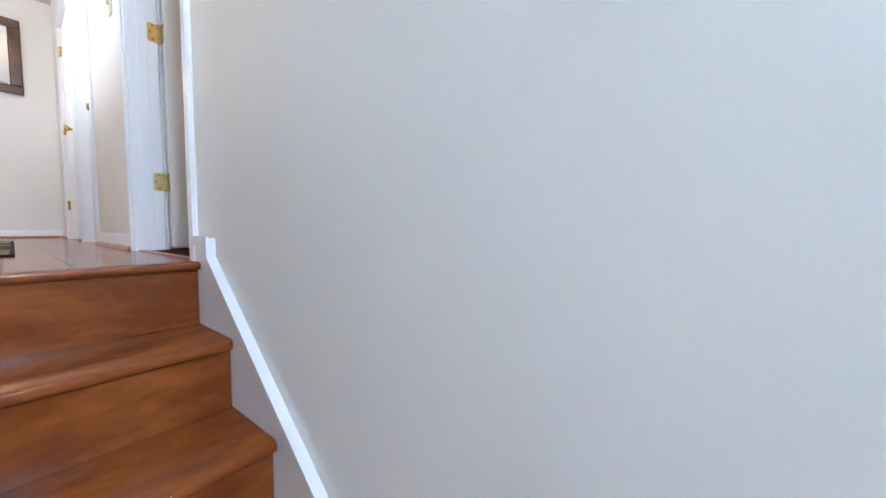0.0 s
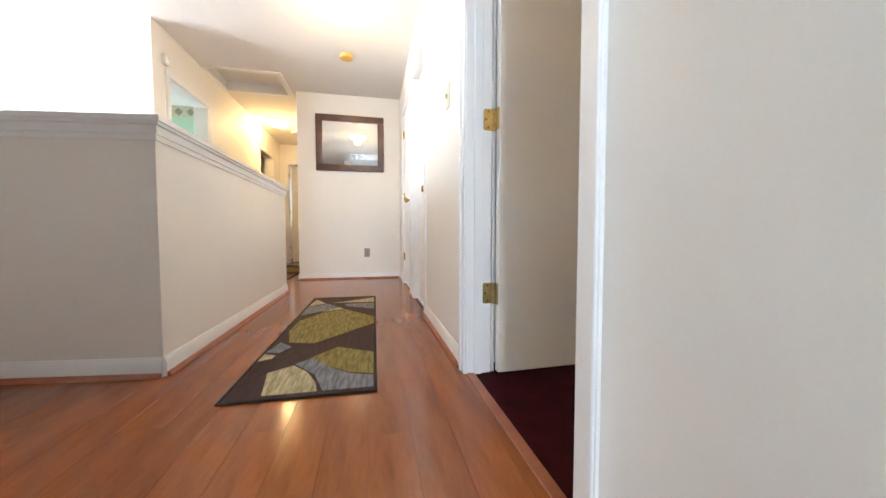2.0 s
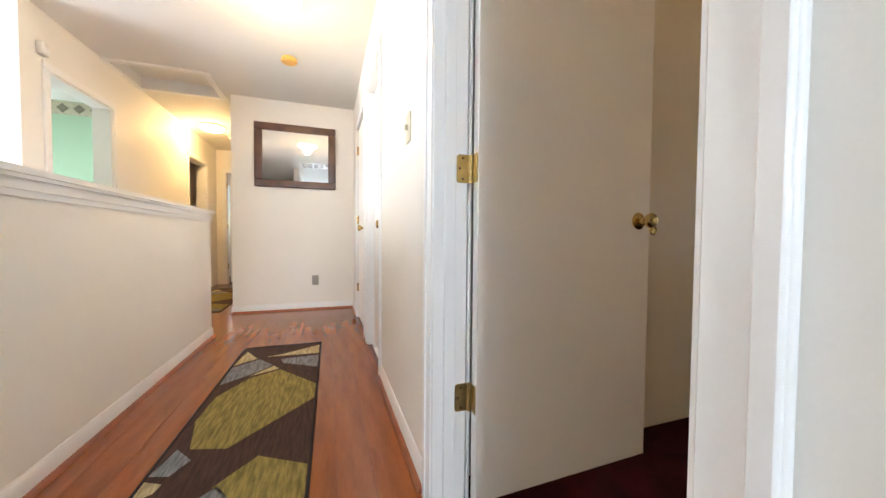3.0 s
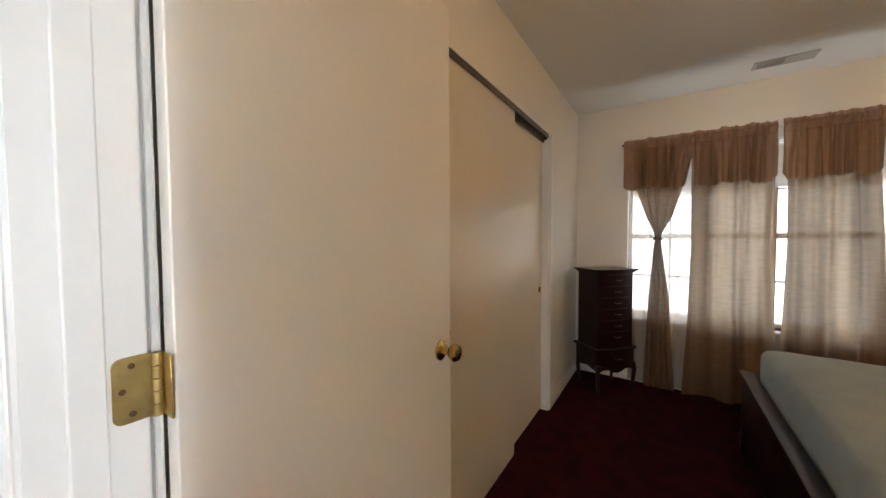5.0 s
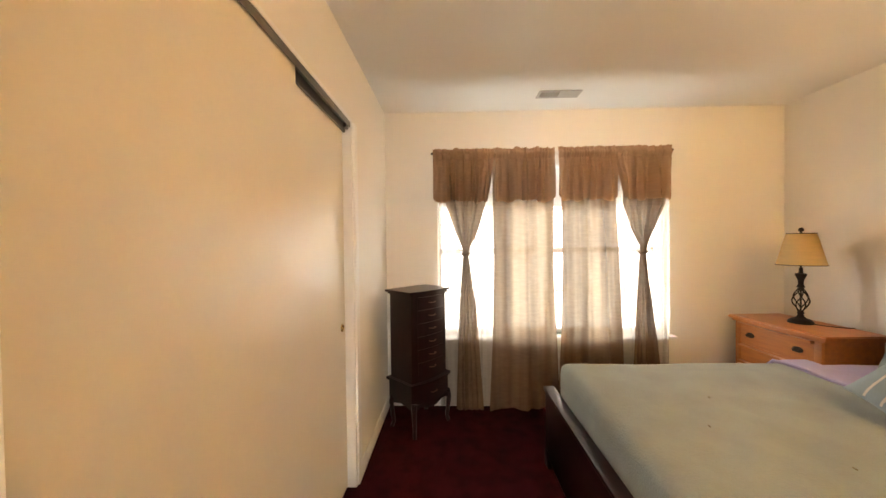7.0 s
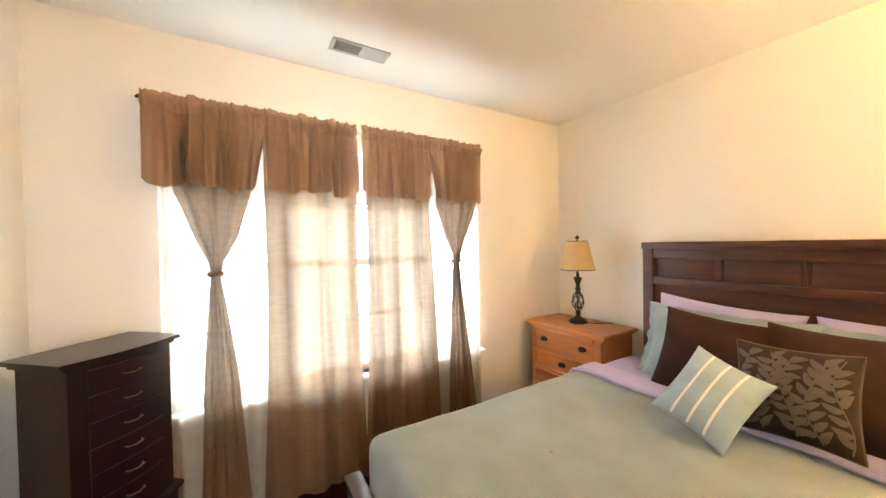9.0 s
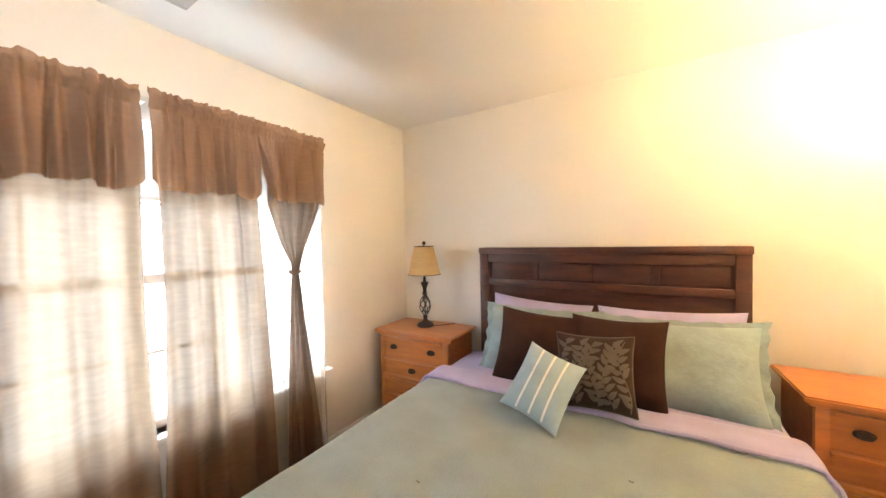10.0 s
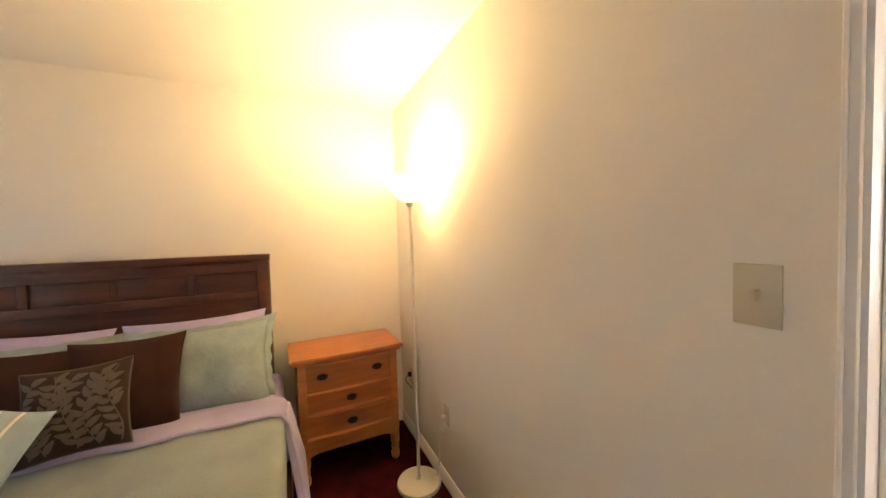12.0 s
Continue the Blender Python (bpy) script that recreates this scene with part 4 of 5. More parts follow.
# dark brown in place of pine: the shade between drawers is in the colour
BACKSHADOW = material("drawer_gap_shade", (0.10, 0.035, 0.012), 0.8, vary=0.2)


def oval_pull(parent, x, y, z):
    bm = bmesh.new()
    n = 20
    outline = [(x + 0.032 * math.cos(2 * math.pi * k / n), z + 0.019 * math.sin(2 * math.pi * k / n)) for k in range(n)]
    prism(outline, "y", y, y + 0.004, bm)
    tube([(x - 0.023, y + 0.004, z + 0.004), (x - 0.022, y + 0.016, z), (x - 0.014, y + 0.019, z - 0.010), (x + 0.014, y + 0.019, z - 0.010), (x + 0.022, y + 0.016, z), (x + 0.023, y + 0.004, z + 0.004)], 0.0034, 8, bm)
    return part("pull", bm, ANTIQUE, parent, "dark oval bail pull")


def front_bow(w, y, deep, n=10):
    return [(-w + 2 * w * k / n, y + deep * math.sin(math.pi * k / n)) for k in range(n + 1)]


def nightstand(at, turn, label):
    ns = thing("nightstand", at, label, "nightstand", "nightstands beside the bed", turn)
    w, d, h = 0.290, 0.190, 0.772
    for s in (-1, 1):
        part("side", made_box((s * w - 0.010, -d, 0.160), (s * w + 0.010, d - 0.012, h - 0.03), 0.003, 1), PINE, ns)
        part("stile", made_box((s * (w - 0.014) - 0.022, d - 0.030, 0.160), (s * (w - 0.014) + 0.022, d, h - 0.03), 0.004), PINE, ns)
    part("back", made_box((-w, -d, 0.200), (w, -d + 0.008, h - 0.03)), PINE, ns)
    part("inner", made_box((-w + 0.02, -d + 0.01, 0.21), (w - 0.02, d - 0.022, h - 0.035)), BACKSHADOW, ns)
    edge = front_bow(0.338, d + 0.022, 0.016)
    top = edge + [(0.338, -d - 0.01), (-0.338, -d - 0.01)]
    bm = prism(top, "z", h - 0.026, h)
    bmesh.ops.bevel(bm, geom=[e for e in bm.edges if abs(e.verts[0].co.z - e.verts[1].co.z) < 1e-5], offset=0.007, segments=2, affect="EDGES")
    part("top", bm, PINE, ns)
    part("top_moulding", prism(front_bow(0.318, d + 0.008, 0.012) + [(0.318, -d), (-0.318, -d)], "z", h - 0.040, h - 0.025), PINE, ns)
    for z0, z1, pulls in ((0.574, 0.722, (-0.165, 0.165)), (0.432, 0.552, (0,)), (0.286, 0.408, (0,))):
        dr_ = part("drawer", prism(front_bow(0.254, d - 0.004, 0.012) + [(0.254, d - 0.02), (-0.254, d - 0.02)], "z", z0, z1), PINE, ns)
        for za, zb in ((z0 - 0.006, z0 + 0.010), (z1 - 0.008, z1 + 0.008)):
            if len(pulls) == 1 or za > 0.6:
                part("bead", prism(front_bow(0.256, d + 0.024, 0.013) + [(0.256, d - 0.015), (-0.256, d - 0.015)], "z", za, zb), PINE, dr_)
        for x in pulls:
            oval_pull(dr_, x, d - 0.004 + 0.012 * math.cos(math.pi * x / 0.52), (z0 + z1) / 2)
    part("rail", prism(front_bow(0.262, d - 0.006, 0.010) + [(0.262, d - 0.03), (-0.262, d - 0.03)], "z", 0.554, 0.572), PINE, ns)
    part("plinth", prism(front_bow(0.300, d + 0.002, 0.012) + [(0.300, -d), (-0.300, -d)], "z", 0.222, 0.268), PINE, ns)
    part("apron", prism([(-0.29, 0.224), (-0.275, 0.172), (-0.2, 0.194), (0.2, 0.194), (0.275, 0.172), (0.29, 0.224)], "y", d - 0.014, d + 0.002), PINE, ns)
    for x in (-0.275, 0.275):
        for y in (-d + 0.03, d - 0.026):
            part("foot", lathe([(0.018, 0), (0.026, 0.012), (0.028, 0.04), (0.020, 0.066), (0.027, 0.080), (0.020, 0.094), (0.029, 0.115), (0.029, 0.224)], 14, (x, y, 0)), PINE, ns)
    return ns


nightstand((2.938, -1.945, 0), 1.5, "honey pine nightstand by the window holding a lamp")
nightstand((0.590, -1.972, 0), 1.5, "bare honey pine nightstand with three drawers beside the bed")

# ---- table lamp ----
SHADE = cloth("lamp_shade_cloth", (0.72, 0.54, 0.28), 0.45, 0.0)
lamp = thing("table_lamp", (2.955, -1.962, 0.773), "table lamp with openwork iron base and tan shade, unlit", "lamp")
part("base", lathe([(0.066, 0), (0.068, 0.008), (0.060, 0.020), (0.048, 0.030), (0.030, 0.036), (0.020, 0.046), (0.014, 0.060), (0.020, 0.072), (0.012, 0.085)], 28), IRON, lamp)
for k in range(6):
    a0 = k * math.pi / 3
    pts = []
    for i in range(15):
        f = i / 14
        r = 0.010 + 0.034 * math.sin(math.pi * f) ** 1.2
        a = a0 + 2.2 * (f - 0.5)
        pts.append((r * math.cos(a), r * math.sin(a), 0.080 + 0.165 * f))
    part("scroll_bar", tube(pts, 0.0042, 6), IRON, lamp)
part("inner_rod", lathe([(0.005, 0.07), (0.005, 0.40)], 10), IRON, lamp)
part("collar", lathe([(0.012, 0.242), (0.022, 0.252), (0.014, 0.270), (0.016, 0.300), (0.030, 0.335), (0.032, 0.342), (0.012, 0.350), (0.010, 0.385)], 20), IRON, lamp)
bm = bmesh.new()
prof = [(0.127, 0.405), (0.118, 0.44), (0.104, 0.50), (0.086, 0.58), (0.074, 0.622)]
n = 40
rings = [[bm.verts.new((r * math.cos(2 * math.pi * k / n), r * math.sin(2 * math.pi * k / n), z)) for k in range(n)] for r, z in prof]
for a, b in zip(rings, rings[1:]):
    for k in range(n):
        bm.faces.new((a[k], a[(k + 1) % n], b[(k + 1) % n], b[k]))
sh = part("shade", bm, SHADE, lamp, "tan cloth bell shade with dark trim")
for r, z in ((0.1275, 0.405), (0.0745, 0.622)):
    part("trim", tube([(r * math.cos(2 * math.pi * k / 40), r * math.sin(2 * math.pi * k / 40), z) for k in range(40)], 0.003, 6, closed=True), ANTIQUE, sh)
part("harp", tube([(0, 0.0, 0.40), (0.04, 0, 0.46), (0.045, 0, 0.54), (0.02, 0, 0.62), (0, 0, 0.63)], 0.002), IRON, lamp)
part("finial", lathe([(0.004, 0.622), (0.005, 0.634), (0.014, 0.640), (0.015, 0.652), (0.008, 0.662), (0.001, 0.664)], 14), IRON, lamp)
part("cord", tube([(-0.06, -0.02, 0.006), (-0.10, -0.06, 0.003), (-0.14, -0.10, 0.003), (-0.17, -0.17, 0.003)], 0.003), IRON, lamp)

# ---- floor lamp ----
tor = thing("floor_lamp", (0.258, -1.515, 0), "white torchiere floor lamp with a lit glass bowl", "floor lamp")
part("base", lathe([(0.128, 0), (0.130, 0.010), (0.126, 0.022), (0.090, 0.030), (0.020, 0.036), (0.012, 0.046)], 36), WHITE_METAL, tor)
part("pole", lathe([(0.0095, 0.04), (0.0095, 1.645)], 14), WHITE_METAL, tor)
for z in (0.55, 1.10):
    part("joint", lathe([(0.0115, z), (0.0115, z + 0.012)], 14), WHITE_METAL, tor)
part("socket_cup", lathe([(0.012, 1.63), (0.022, 1.640), (0.030, 1.662)], 20), WHITE_METAL, tor)
bm = bmesh.new()
prof = [(0.030, 1.660), (0.070, 1.690), (0.110, 1.730), (0.142, 1.790), (0.139, 1.791), (0.106, 1.735), (0.066, 1.696), (0.028, 1.668)]
rings = [[bm.verts.new((r * math.cos(2 * math.pi * k / n), r * math.sin(2 * math.pi * k / n), z)) for k in range(n)] for r, z in prof]
for a, b in zip(rings, rings[1:]):
    for k in range(n):
        bm.faces.new((a[k], a[(k + 1) % n], b[(k + 1) % n], b[k]))
BOWL = cloth("torchiere_bowl", (0.85, 0.80, 0.68), 0.9, 0.30, 0.3)
part("bowl", bm, BOWL, tor, "lit frosted white bowl")

# ---- ceiling vent ----
v = thing("ceiling_vent", (3.055, -0.335, H), "white ceiling register with dark louvres", "vent", turn=0)
for lo, hi in (((-0.06, -0.155), (-0.042, 0.155)), ((0.042, -0.155), (0.06, 0.155)), ((-0.042, -0.155), (0.042, -0.132)), ((-0.042, 0.132), (0.042, 0.155))):
    part("frame", made_box((*lo, -0.008), (*hi, 0), 0.003, 1), REGISTER, v)
# the register's inner shade is coloured in with this black sheet
part("backing", made_box((-0.042, -0.132, -0.002), (0.042, 0.132, 0)), DARK, v)
for k in range(7):
    sl = part("louvre", made_box((-0.005, -0.132, -0.0008), (0.005, 0.0, 0.0008)), REGISTER, v, smooth=False)
    sl.matrix_local = pose(-0.036 + 0.012 * k, 0, -0.005, 0, 12, 0)
    sl = part("louvre", made_box((-0.005, 0.0, -0.0008), (0.005, 0.132, 0.0008)), REGISTER, v, smooth=False)
    sl.matrix_local = pose(-0.036 + 0.012 * k, 0, -0.005, 0, -78, 0)

# ---- bed ----
SAGE = material("sage_blanket", (0.255, 0.312, 0.328), 0.95, second=(0.218, 0.264, 0.275), scale=6, bump=0.7, bump_scale=140, sheen=0.2)
LILAC = material("lilac_sheet", (0.40, 0.37, 0.62), 0.85, vary=0.12, scale=6, bump=0.2, bump_scale=120, sheen=0.1)
bed = thing("bed", (0, 0, 0), "dark wooden queen bed made up with a sage blanket", "bed")
HX0, HX1 = 1.015, 2.535
part("headboard_panel", made_box((HX0 + 0.03, -2.175, 0.25), (HX1 - 0.03, -2.120, 1.33)), HEADBOARD, bed)
for x0, x1 in ((HX0, HX0 + 0.065), (HX1 - 0.065, HX1)):
    part("post", made_box((x0, -2.19, 0.0), (x1, -2.085, 1.355), 0.004), HEADBOARD, bed)
part("top_rail", made_box((HX0 - 0.004, -2.195, 1.335), (HX1 + 0.004, -2.075, 1.378), 0.006), HEADBOARD, bed, "plain moulded top rail")
part("rail", made_box((HX0 + 0.065, -2.13, 1.275), (HX1 - 0.065, -2.090, 1.336), 0.004), HEADBOARD, bed)
part("rail", made_box((HX0 + 0.065, -2.13, 1.105), (HX1 - 0.065, -2.090, 1.150), 0.004), HEADBOARD, bed)
span = HX1 - HX0 - 0.13
for k in range(4):
    x0 = HX0 + 0.065 + span * k / 4
    part("panel", made_box((x0 + 0.018, -2.124, 1.156), (x0 + span / 4 - 0.018, -2.116, 1.270), 0.006, 2), HEADBOARD, bed, "inset raised panel")
    if k:
        half_w, front_y = (0.004, -2.112) if k == 2 else (0.018, -2.104)
        part("stile", made_box((x0 - half_w, -2.128, 1.150), (x0 + half_w, front_y, 1.276), 0.003), HEADBOARD, bed)
part("footboard", made_box((0.925, -0.150, 0.06), (2.625, -0.105, 0.452), 0.006), CHERRY_DARK, bed, "low dark footboard")
part("footboard_cap", made_box((0.915, -0.162, 0.450), (2.635, -0.095, 0.472), 0.006), CHERRY_DARK, bed)
for x0, x1 in ((0.93, 0.965), (2.585, 2.62)):
    part("side_rail", made_box((x0, -2.10, 0.20), (x1, -0.15, 0.40), 0.005), CHERRY_DARK, bed)
for x in (0.93, 2.56):
    part("leg", made_box((x, -0.16, 0.0), (x + 0.06, -0.10, 0.10), 0.004), CHERRY_DARK, bed)
part("mattress", made_box((0.99, -2.07, 0.26), (2.56, -0.185, 0.60), 0.05, 4), material("mattress_ticking", (0.7, 0.68, 0.64), 0.9, vary=0.06, scale=20), bed)


def coverlet(lo, hi, bevel, bumpy, cuts, seed):
    """A cloth lying over the mattress: a rounded box, cut fine on top and slightly uneven."""
    bm = made_box(lo, hi, bevel, 5)
    flat = [e for e in bm.edges if e.calc_length() > 0.2]
    bmesh.ops.subdivide_edges(bm, edges=flat, cuts=cuts, use_grid_fill=True)
    for v_ in bm.verts:
        if v_.co.z > lo[2] + 0.02:
            k = noise.noise(v_.co * 3.0 + Vector((seed, 0, 0))) + 0.5 * noise.noise(v_.co * 9.0 + Vector((0, seed, 0)))
            v_.co += Vector((0.3 * k, 0.2 * k, k)) * bumpy
    return bm


part("blanket", coverlet((0.950, -1.52, 0.275), (2.590, -0.172, 0.640), 0.065, 0.006, 28, 3), SAGE, bed, "worn sage green blanket, slightly pilled")
part("sheet", coverlet((0.965, -2.06, 0.30), (2.580, -1.45, 0.630), 0.06, 0.005, 18, 9), LILAC, bed, "lilac sheet under the pillows")
part("sheet_fold", coverlet((0.935, -1.640, 0.33), (2.605, -1.425, 0.656), 0.06, 0.006, 20, 5), LILAC, bed, "lilac sheet folded back over the blanket")
for x, s in ((0.944, -1), (2.596, 1)):
    flap = [(-1.66, 0.60), (-1.66, 0.30), (-1.30, 0.27), (-1.13, 0.29), (-1.19, 0.36), (-1.30, 0.47), (-1.42, 0.61)]
    bm = prism(flap, "x", x - 0.016, x + 0.016)
    bmesh.ops.bevel(bm, geom=list(bm.edges), offset=0.006, segments=2, affect="EDGES")
    for v_ in bm.verts:
        v_.co.x += s * 0.22 * max(0.0, 0.60 - v_.co.z)
    part("sheet_side", bm, LILAC, bed, "lilac sheet hanging over the side")
hem = [(0.862, -1.12, 0.30), (0.876, -1.20, 0.37), (0.900, -1.31, 0.48), (0.930, -1.415, 0.60), (0.965, -1.42, 0.645)]
hem += [(1.0 + 0.1 * k, -1.422 + 0.008 * math.sin(k * 1.7), 0.656 + 0.003 * math.sin(k * 2.3)) for k in range(16)]
hem += [(2.575, -1.42, 0.645), (2.610, -1.415, 0.60), (2.640, -1.31, 0.48), (2.664, -1.20, 0.37)]
part("sheet_hem", tube(hem, 0.010, 8), LILAC, bed, "rolled hem of the lilac sheet")
pill = bmesh.new()
for x, y in ((1.42, -0.62), (1.33, -0.60), (1.62, -0.78), (1.24, -0.88), (1.86, -0.52), (1.50, -1.05), (2.10, -0.70)):
    tube([(x, y, 0.644), (x + 0.008, y + 0.003, 0.646), (x + 0.014, y - 0.001, 0.644)], 0.0022, 5, pill)
tagged(part("lint", pill, material("dark_lint", (0.14, 0.13, 0.10), 0.9), bed, "dark specks of lint on the blanket"), kind="stuff")


# ---- pillows ----
def pulled(u, v, w, h):
    """Corners stay out, edges draw in."""
    return u * w * (1 - 0.085 * (1 - v * v)), v * h * (1 - 0.085 * (1 - u * u))


def puffed(u, v, w, h, thick, seed, side):
    """Half thickness of a pillow at u, v from -1 to 1, with soft dents and creases that run in from the seams."""
    full = max(0.0, 1 - abs(u) ** 2.4) ** 0.6 * max(0.0, 1 - abs(v) ** 2.4) ** 0.6
    x, z = u * w, v * h
    dent = noise.noise(Vector((x * 6 + seed, z * 6, side))) * 0.20 + noise.noise(Vector((x * 15 + seed, z * 15, side))) * 0.08
    edge = max(abs(u), abs(v))
    along = v if abs(u) > abs(v) else u
    crease = 0.10 * math.sin(along * 15 + seed + 2 * noise.noise(Vector((along * 4, seed, 0)))) * max(0.0, edge - 0.55)
    return 0.004 + thick * full * (1 + dent + crease)


def pillow_mesh(w, h, thick, seed, n=30):
    bm = bmesh.new()
    sheets = []
    for side in (-1, 1):
        grid = []
        for i in range(n + 1):
            row = []
            for j in range(n + 1):
                u, v_ = math.sin(math.pi / 2 * (2 * i / n - 1)), math.sin(math.pi / 2 * (2 * j / n - 1))
                x, z = pulled(u, v_, w, h)
                row.append(bm.verts.new((x, side * puffed(u, v_, w, h, thick, seed, side), z)))
            grid.append(row)
        for i in range(n):
            for j in range(n):
                bm.faces.new((grid[i][j], grid[i + 1][j], grid[i + 1][j + 1], grid[i][j + 1]))
        sheets.append(grid)
    rim = lambda g: [g[i][0] for i in range(n)] + [g[n][j] for j in range(n)] + [g[i][n] for i in range(n, 0, -1)] + [g[0][j] for j in range(n, 0, -1)]
    a, b = rim(sheets[0]), rim(sheets[1])
    for k in range(len(a)):
        j = (k + 1) % len(a)
        bm.faces.new((a[k], a[j], b[j], b[k]))
    return bm


def pillow(at, lean, roll, yaw, w, h, thick, mat, label, seed, piping=None, flange=False):
    p = thing("pillow", at, label, "pillow", "pillows on the bed")
    p.matrix_world = pose(*at, lean, 0, yaw) @ pose(0, 0, 0, 0, roll, 0)
    part("cover", pillow_mesh(w, h, thick, seed), mat, p)
    ring = []
    for k in range(120):
        f = k / 30
        s_ = int(f)
        t_ = 2 * (f - s_) - 1
        u, v_ = ((t_, -1), (1, t_), (-t_, 1), (-1, -t_))[s_]
        ring.append(pulled(u, v_, w, h))
    if piping:
        part("piping", tube([(x, 0, z) for x, z in ring], 0.0045, 6, closed=True), piping, p)
    if flange:
        bm = bmesh.new()
        inner = [bm.verts.new((x * 0.985, 0, z * 0.985)) for x, z in ring]
        outer = []
        for k, (x, z) in enumerate(ring):
            wob = 1 + 0.012 * math.sin(k * 1.3 + seed)
            outer.append(bm.verts.new((x * (1 + 0.035 / w) * wob, 0.008 * math.sin(k * 0.9 + seed), z * (1 + 0.030 / h) * wob)))
        for k in range(len(ring)):
            j = (k + 1) % len(ring)
            bm.faces.new((inner[k], inner[j], outer[j], outer[k]))
        part("flange", bm, mat, p, "flat ruffled edge")
    return p


def on_pillow(w, h, thick, seed, shapes, lift=0.0025):
    """Flat shapes (lists of u, v) laid on the front of a pillow."""
    bm = bmesh.new()
    for shape in shapes:
        vs = []
        for u, v_ in shape:
            x, z = pulled(u, v_, w, h)
            vs.append(bm.verts.new((x, puffed(u, v_, w, h, thick, seed, 1) + lift, z)))
        mid = bm.verts.new((sum((v_.co for v_ in vs), Vector()) / len(vs)) + Vector((0, 0.0012, 0)))
        for k in range(len(vs)):
            bm.faces.new((vs[k], vs[(k + 1) % len(vs)], mid))
    return bm


BROWN = material("chocolate_cloth", (0.045, 0.018, 0.012), 0.9, vary=0.3, scale=10, bump=0.4, bump_scale=200, spec=0.2)
SHAM = material("sage_sham", (0.30, 0.385, 0.41), 0.92, second=(0.25, 0.315, 0.335), scale=9, bump=0.8, bump_scale=45)
STRIPE = material("grey_blue_cotton", (0.35, 0.46, 0.55), 0.85, vary=0.12, scale=14, bump=0.4, bump_scale=170)
BAND = material("cream_ribbon", (0.80, 0.77, 0.74), 0.8, vary=0.08, scale=20)
LEAF = material("leaf_embroidery_grey", (0.118, 0.092, 0.072), 0.8, vary=0.2, scale=30, bump=0.3, bump_scale=200)
BROWN_LEAF = material("brown_velvet", (0.055, 0.032, 0.023), 0.85, vary=0.3, scale=14, bump=0.4, bump_scale=200, spec=0.2)

pillow((2.09, -1.975, 0.828), 20, -4, 2, 0.325, 0.225, 0.085, LILAC, "lilac bed pillow against the headboard", 1)
pillow((1.38, -1.970, 0.828), 20, 2, -2, 0.345, 0.220, 0.085, LILAC, "lilac bed pillow against the headboard", 2)
pillow((2.045, -1.850, 0.795), 24, -1, 4, 0.325, 0.205, 0.085, SHAM, "sage green sham pillow with ruffled edge", 3, flange=True)
pillow((1.345, -1.825, 0.790), 28, 3, -6, 0.330, 0.225, 0.095, SHAM, "sage green quilted sham pillow", 4, flange=True)
pillow((1.985, -1.690, 0.812), 22, -4, 4, 0.250, 0.218, 0.080, BROWN, "plain chocolate brown throw pillow", 5)
pillow((1.602, -1.675, 0.820), 22, 1, -4, 0.222, 0.220, 0.080, BROWN, "plain chocolate brown throw pillow", 6)

W, T = 0.166, 0.060
lp = pillow((1.672, -1.465, 0.828), 20, 3, 0, W, W, T, BROWN_LEAF, "brown throw pillow embroidered with grey leaves", 7, LEAF)


def leaf_shape(u, v_, ang, long, wide):
    pts = []
    for q in range(12):
        t_ = 2 * math.pi * q / 12
        lx = long * (0.5 + 0.5 * math.cos(t_))
        ly = wide * math.sin(t_) * (0.65 + 0.35 * math.cos(t_ + 2.4))
        pts.append((u + lx * math.cos(ang) - ly * math.sin(ang), v_ + lx * math.sin(ang) + ly * math.cos(ang)))
    return pts


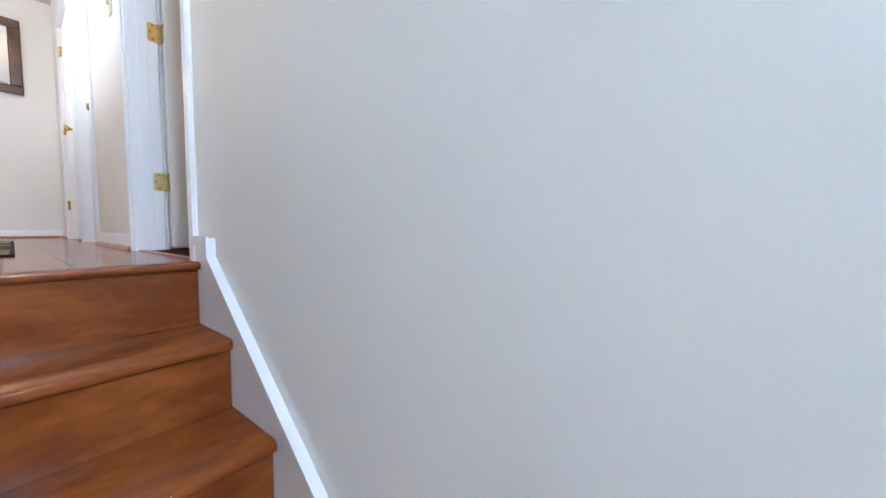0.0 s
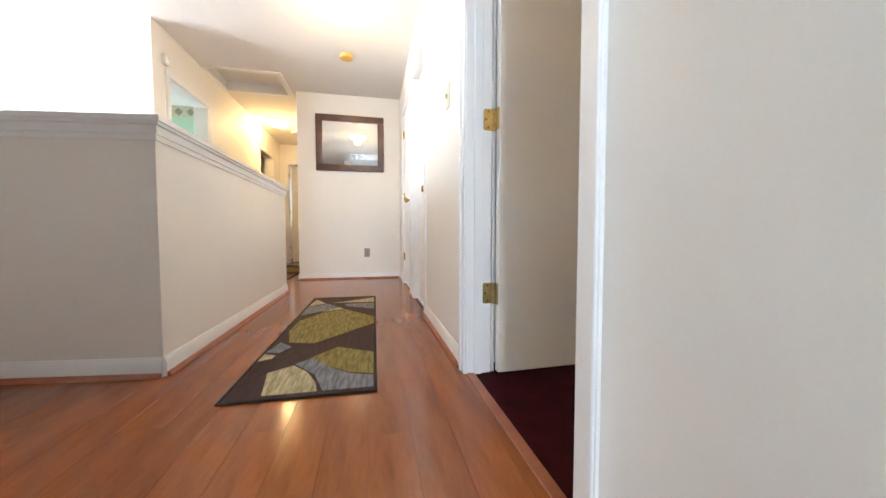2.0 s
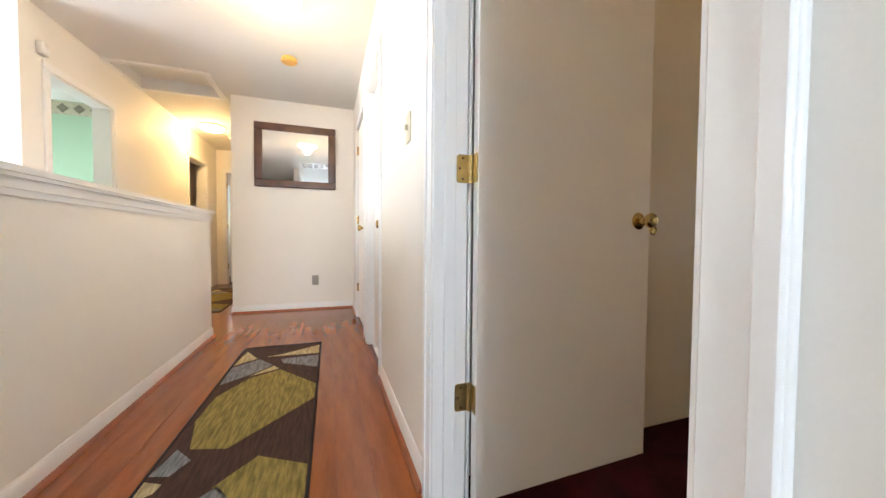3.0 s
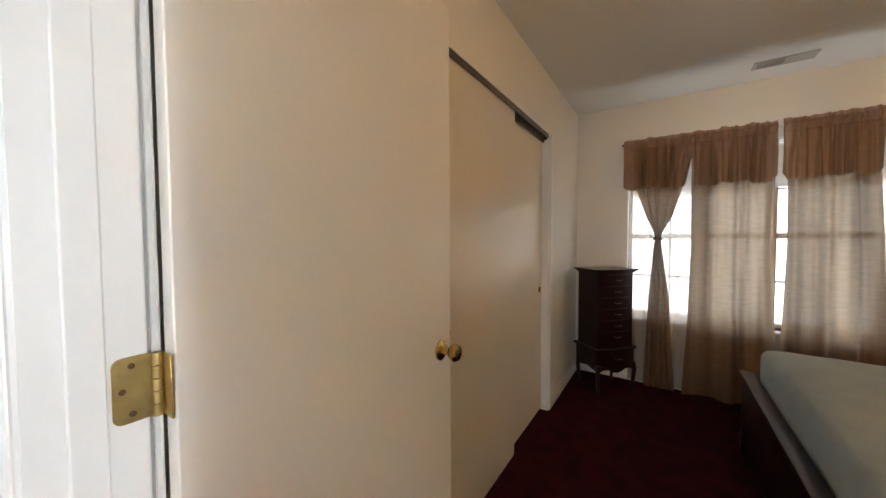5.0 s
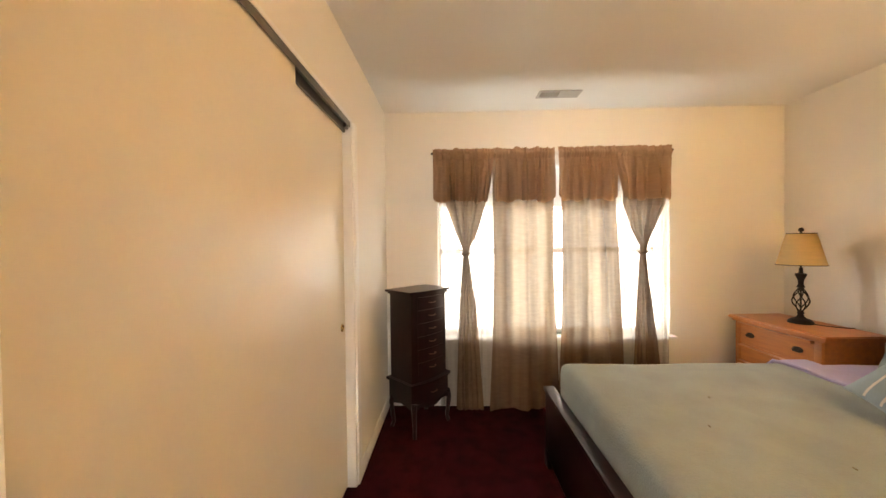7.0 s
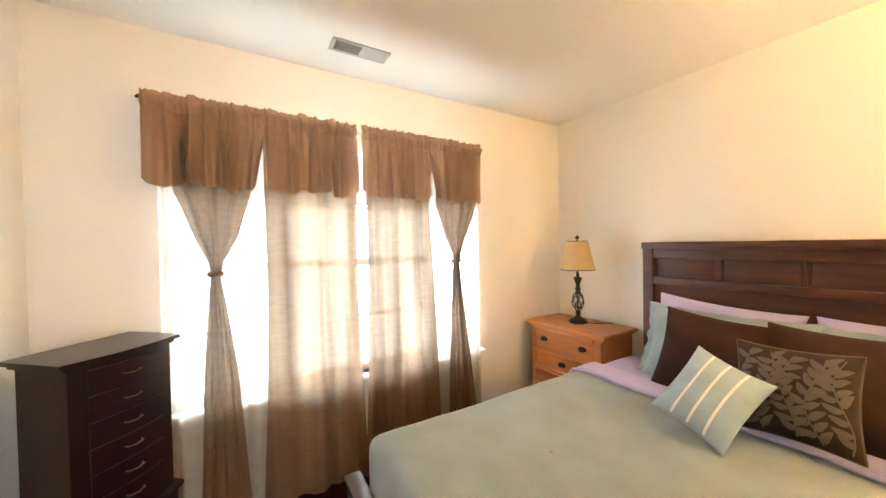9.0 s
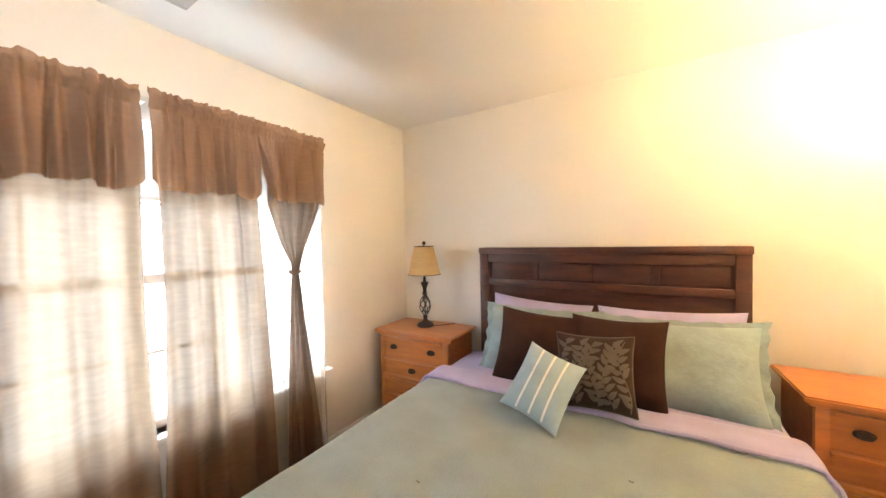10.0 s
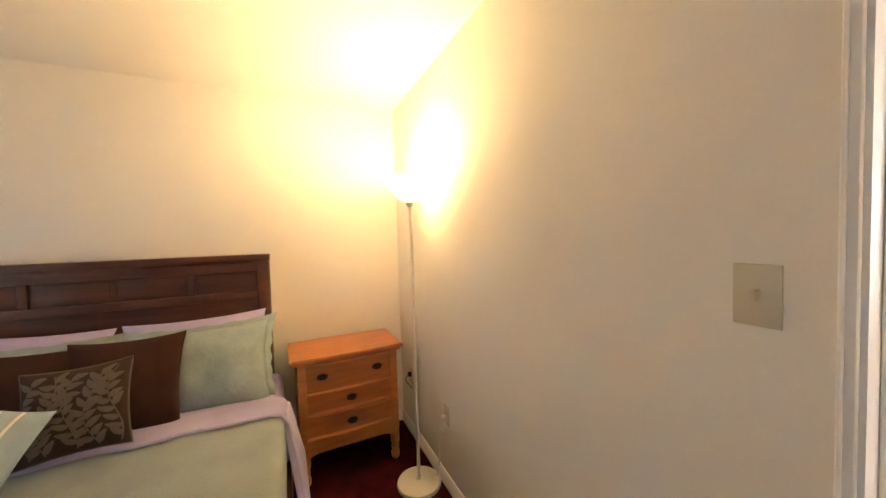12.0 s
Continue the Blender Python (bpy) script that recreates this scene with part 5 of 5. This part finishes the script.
shapes, stems = [], []
lr = random.Random(12)
for u0, ph in ((-0.80, 0.3), (-0.40, 2.1), (0.0, 0.9), (0.40, 3.0), (0.80, 1.5)):
    for k in range(9):
        v0, v1 = -0.92 + 0.2 * k, -0.72 + 0.2 * k
        c0, c1 = u0 + 0.13 * math.sin(3.2 * v0 + ph), u0 + 0.13 * math.sin(3.2 * v1 + ph)
        stems.append([(c0 - 0.014, v0), (c0 + 0.014, v0), (c1 + 0.014, v1), (c1 - 0.014, v1)])
        a = math.atan2(v1 - v0, c1 - c0)
        for s_ in (-1, 1):
            lf_ = leaf_shape(c0, v0 + 0.05 * s_, a + s_ * radians(lr.uniform(45, 70)), lr.uniform(0.26, 0.34), 0.105)
            if all(abs(x) < 0.975 and abs(y) < 0.975 for x, y in lf_):
                shapes.append(lf_)
tagged(part("leaf_embroidery", on_pillow(W, W, T, 7, shapes + stems), LEAF, lp, "grey embroidered leaves"), kind="stuff")

W, HH, T = 0.128, 0.158, 0.058
sp = pillow((1.855, -1.285, 0.795), 38, -25, 14, W, HH, T, STRIPE, "grey-blue throw pillow with cream stripes", 8)
for u in (-0.45, 0.0, 0.45):
    strip = [[(u - 0.036, -0.95 + 0.05 * k), (u + 0.036, -0.95 + 0.05 * k), (u + 0.036, -0.95 + 0.05 * (k + 1)), (u - 0.036, -0.95 + 0.05 * (k + 1))] for k in range(38)]
    part("stripe", on_pillow(W, HH, T, 8, strip, 0.0015), BAND, sp, "cream ribbon stripe")

# ---- laminate boards ----
floor = structure("floor", made_box((-3.5, 0.03, -0.12), (0.03, 7.1, -0.004)), GAP, "glossy cherry laminate floor of the hall", "floor", smooth=False)
BOARDS = {}
rnd = random.Random(5)


def board(x, y0, y1, width=0.1245):
    length = round(y1 - y0, 3)
    if (length, width) not in BOARDS:
        BOARDS[length, width] = finish("plank", made_box((0.0001, 0.0001, -0.0038), (width - 0.0001, length - 0.0001, 0.0)), PLANK)
    ob = new("plank", BOARDS[length, width])
    ob.location = (x, y0, 0)
    ob.parent = floor


for col in range(28):
    x = -0.0335 - 0.1255 * (col + 1)
    start, end = 0.077, 4.22 if x > -1.25 else 7.0
    y = start - (0.37 * col) % 1.2
    while y < end:
        a, b = max(y, start), min(y + 1.2, end)
        if b - a > 0.03:
            board(x, round(a, 3), round(b, 3))
        y += 1.2
for y0, y1 in ((0.077, 1.0), (1.0, 2.2), (2.2, 3.4), (3.4, 4.22)):
    board(-0.0335, y0, y1, 0.0325)
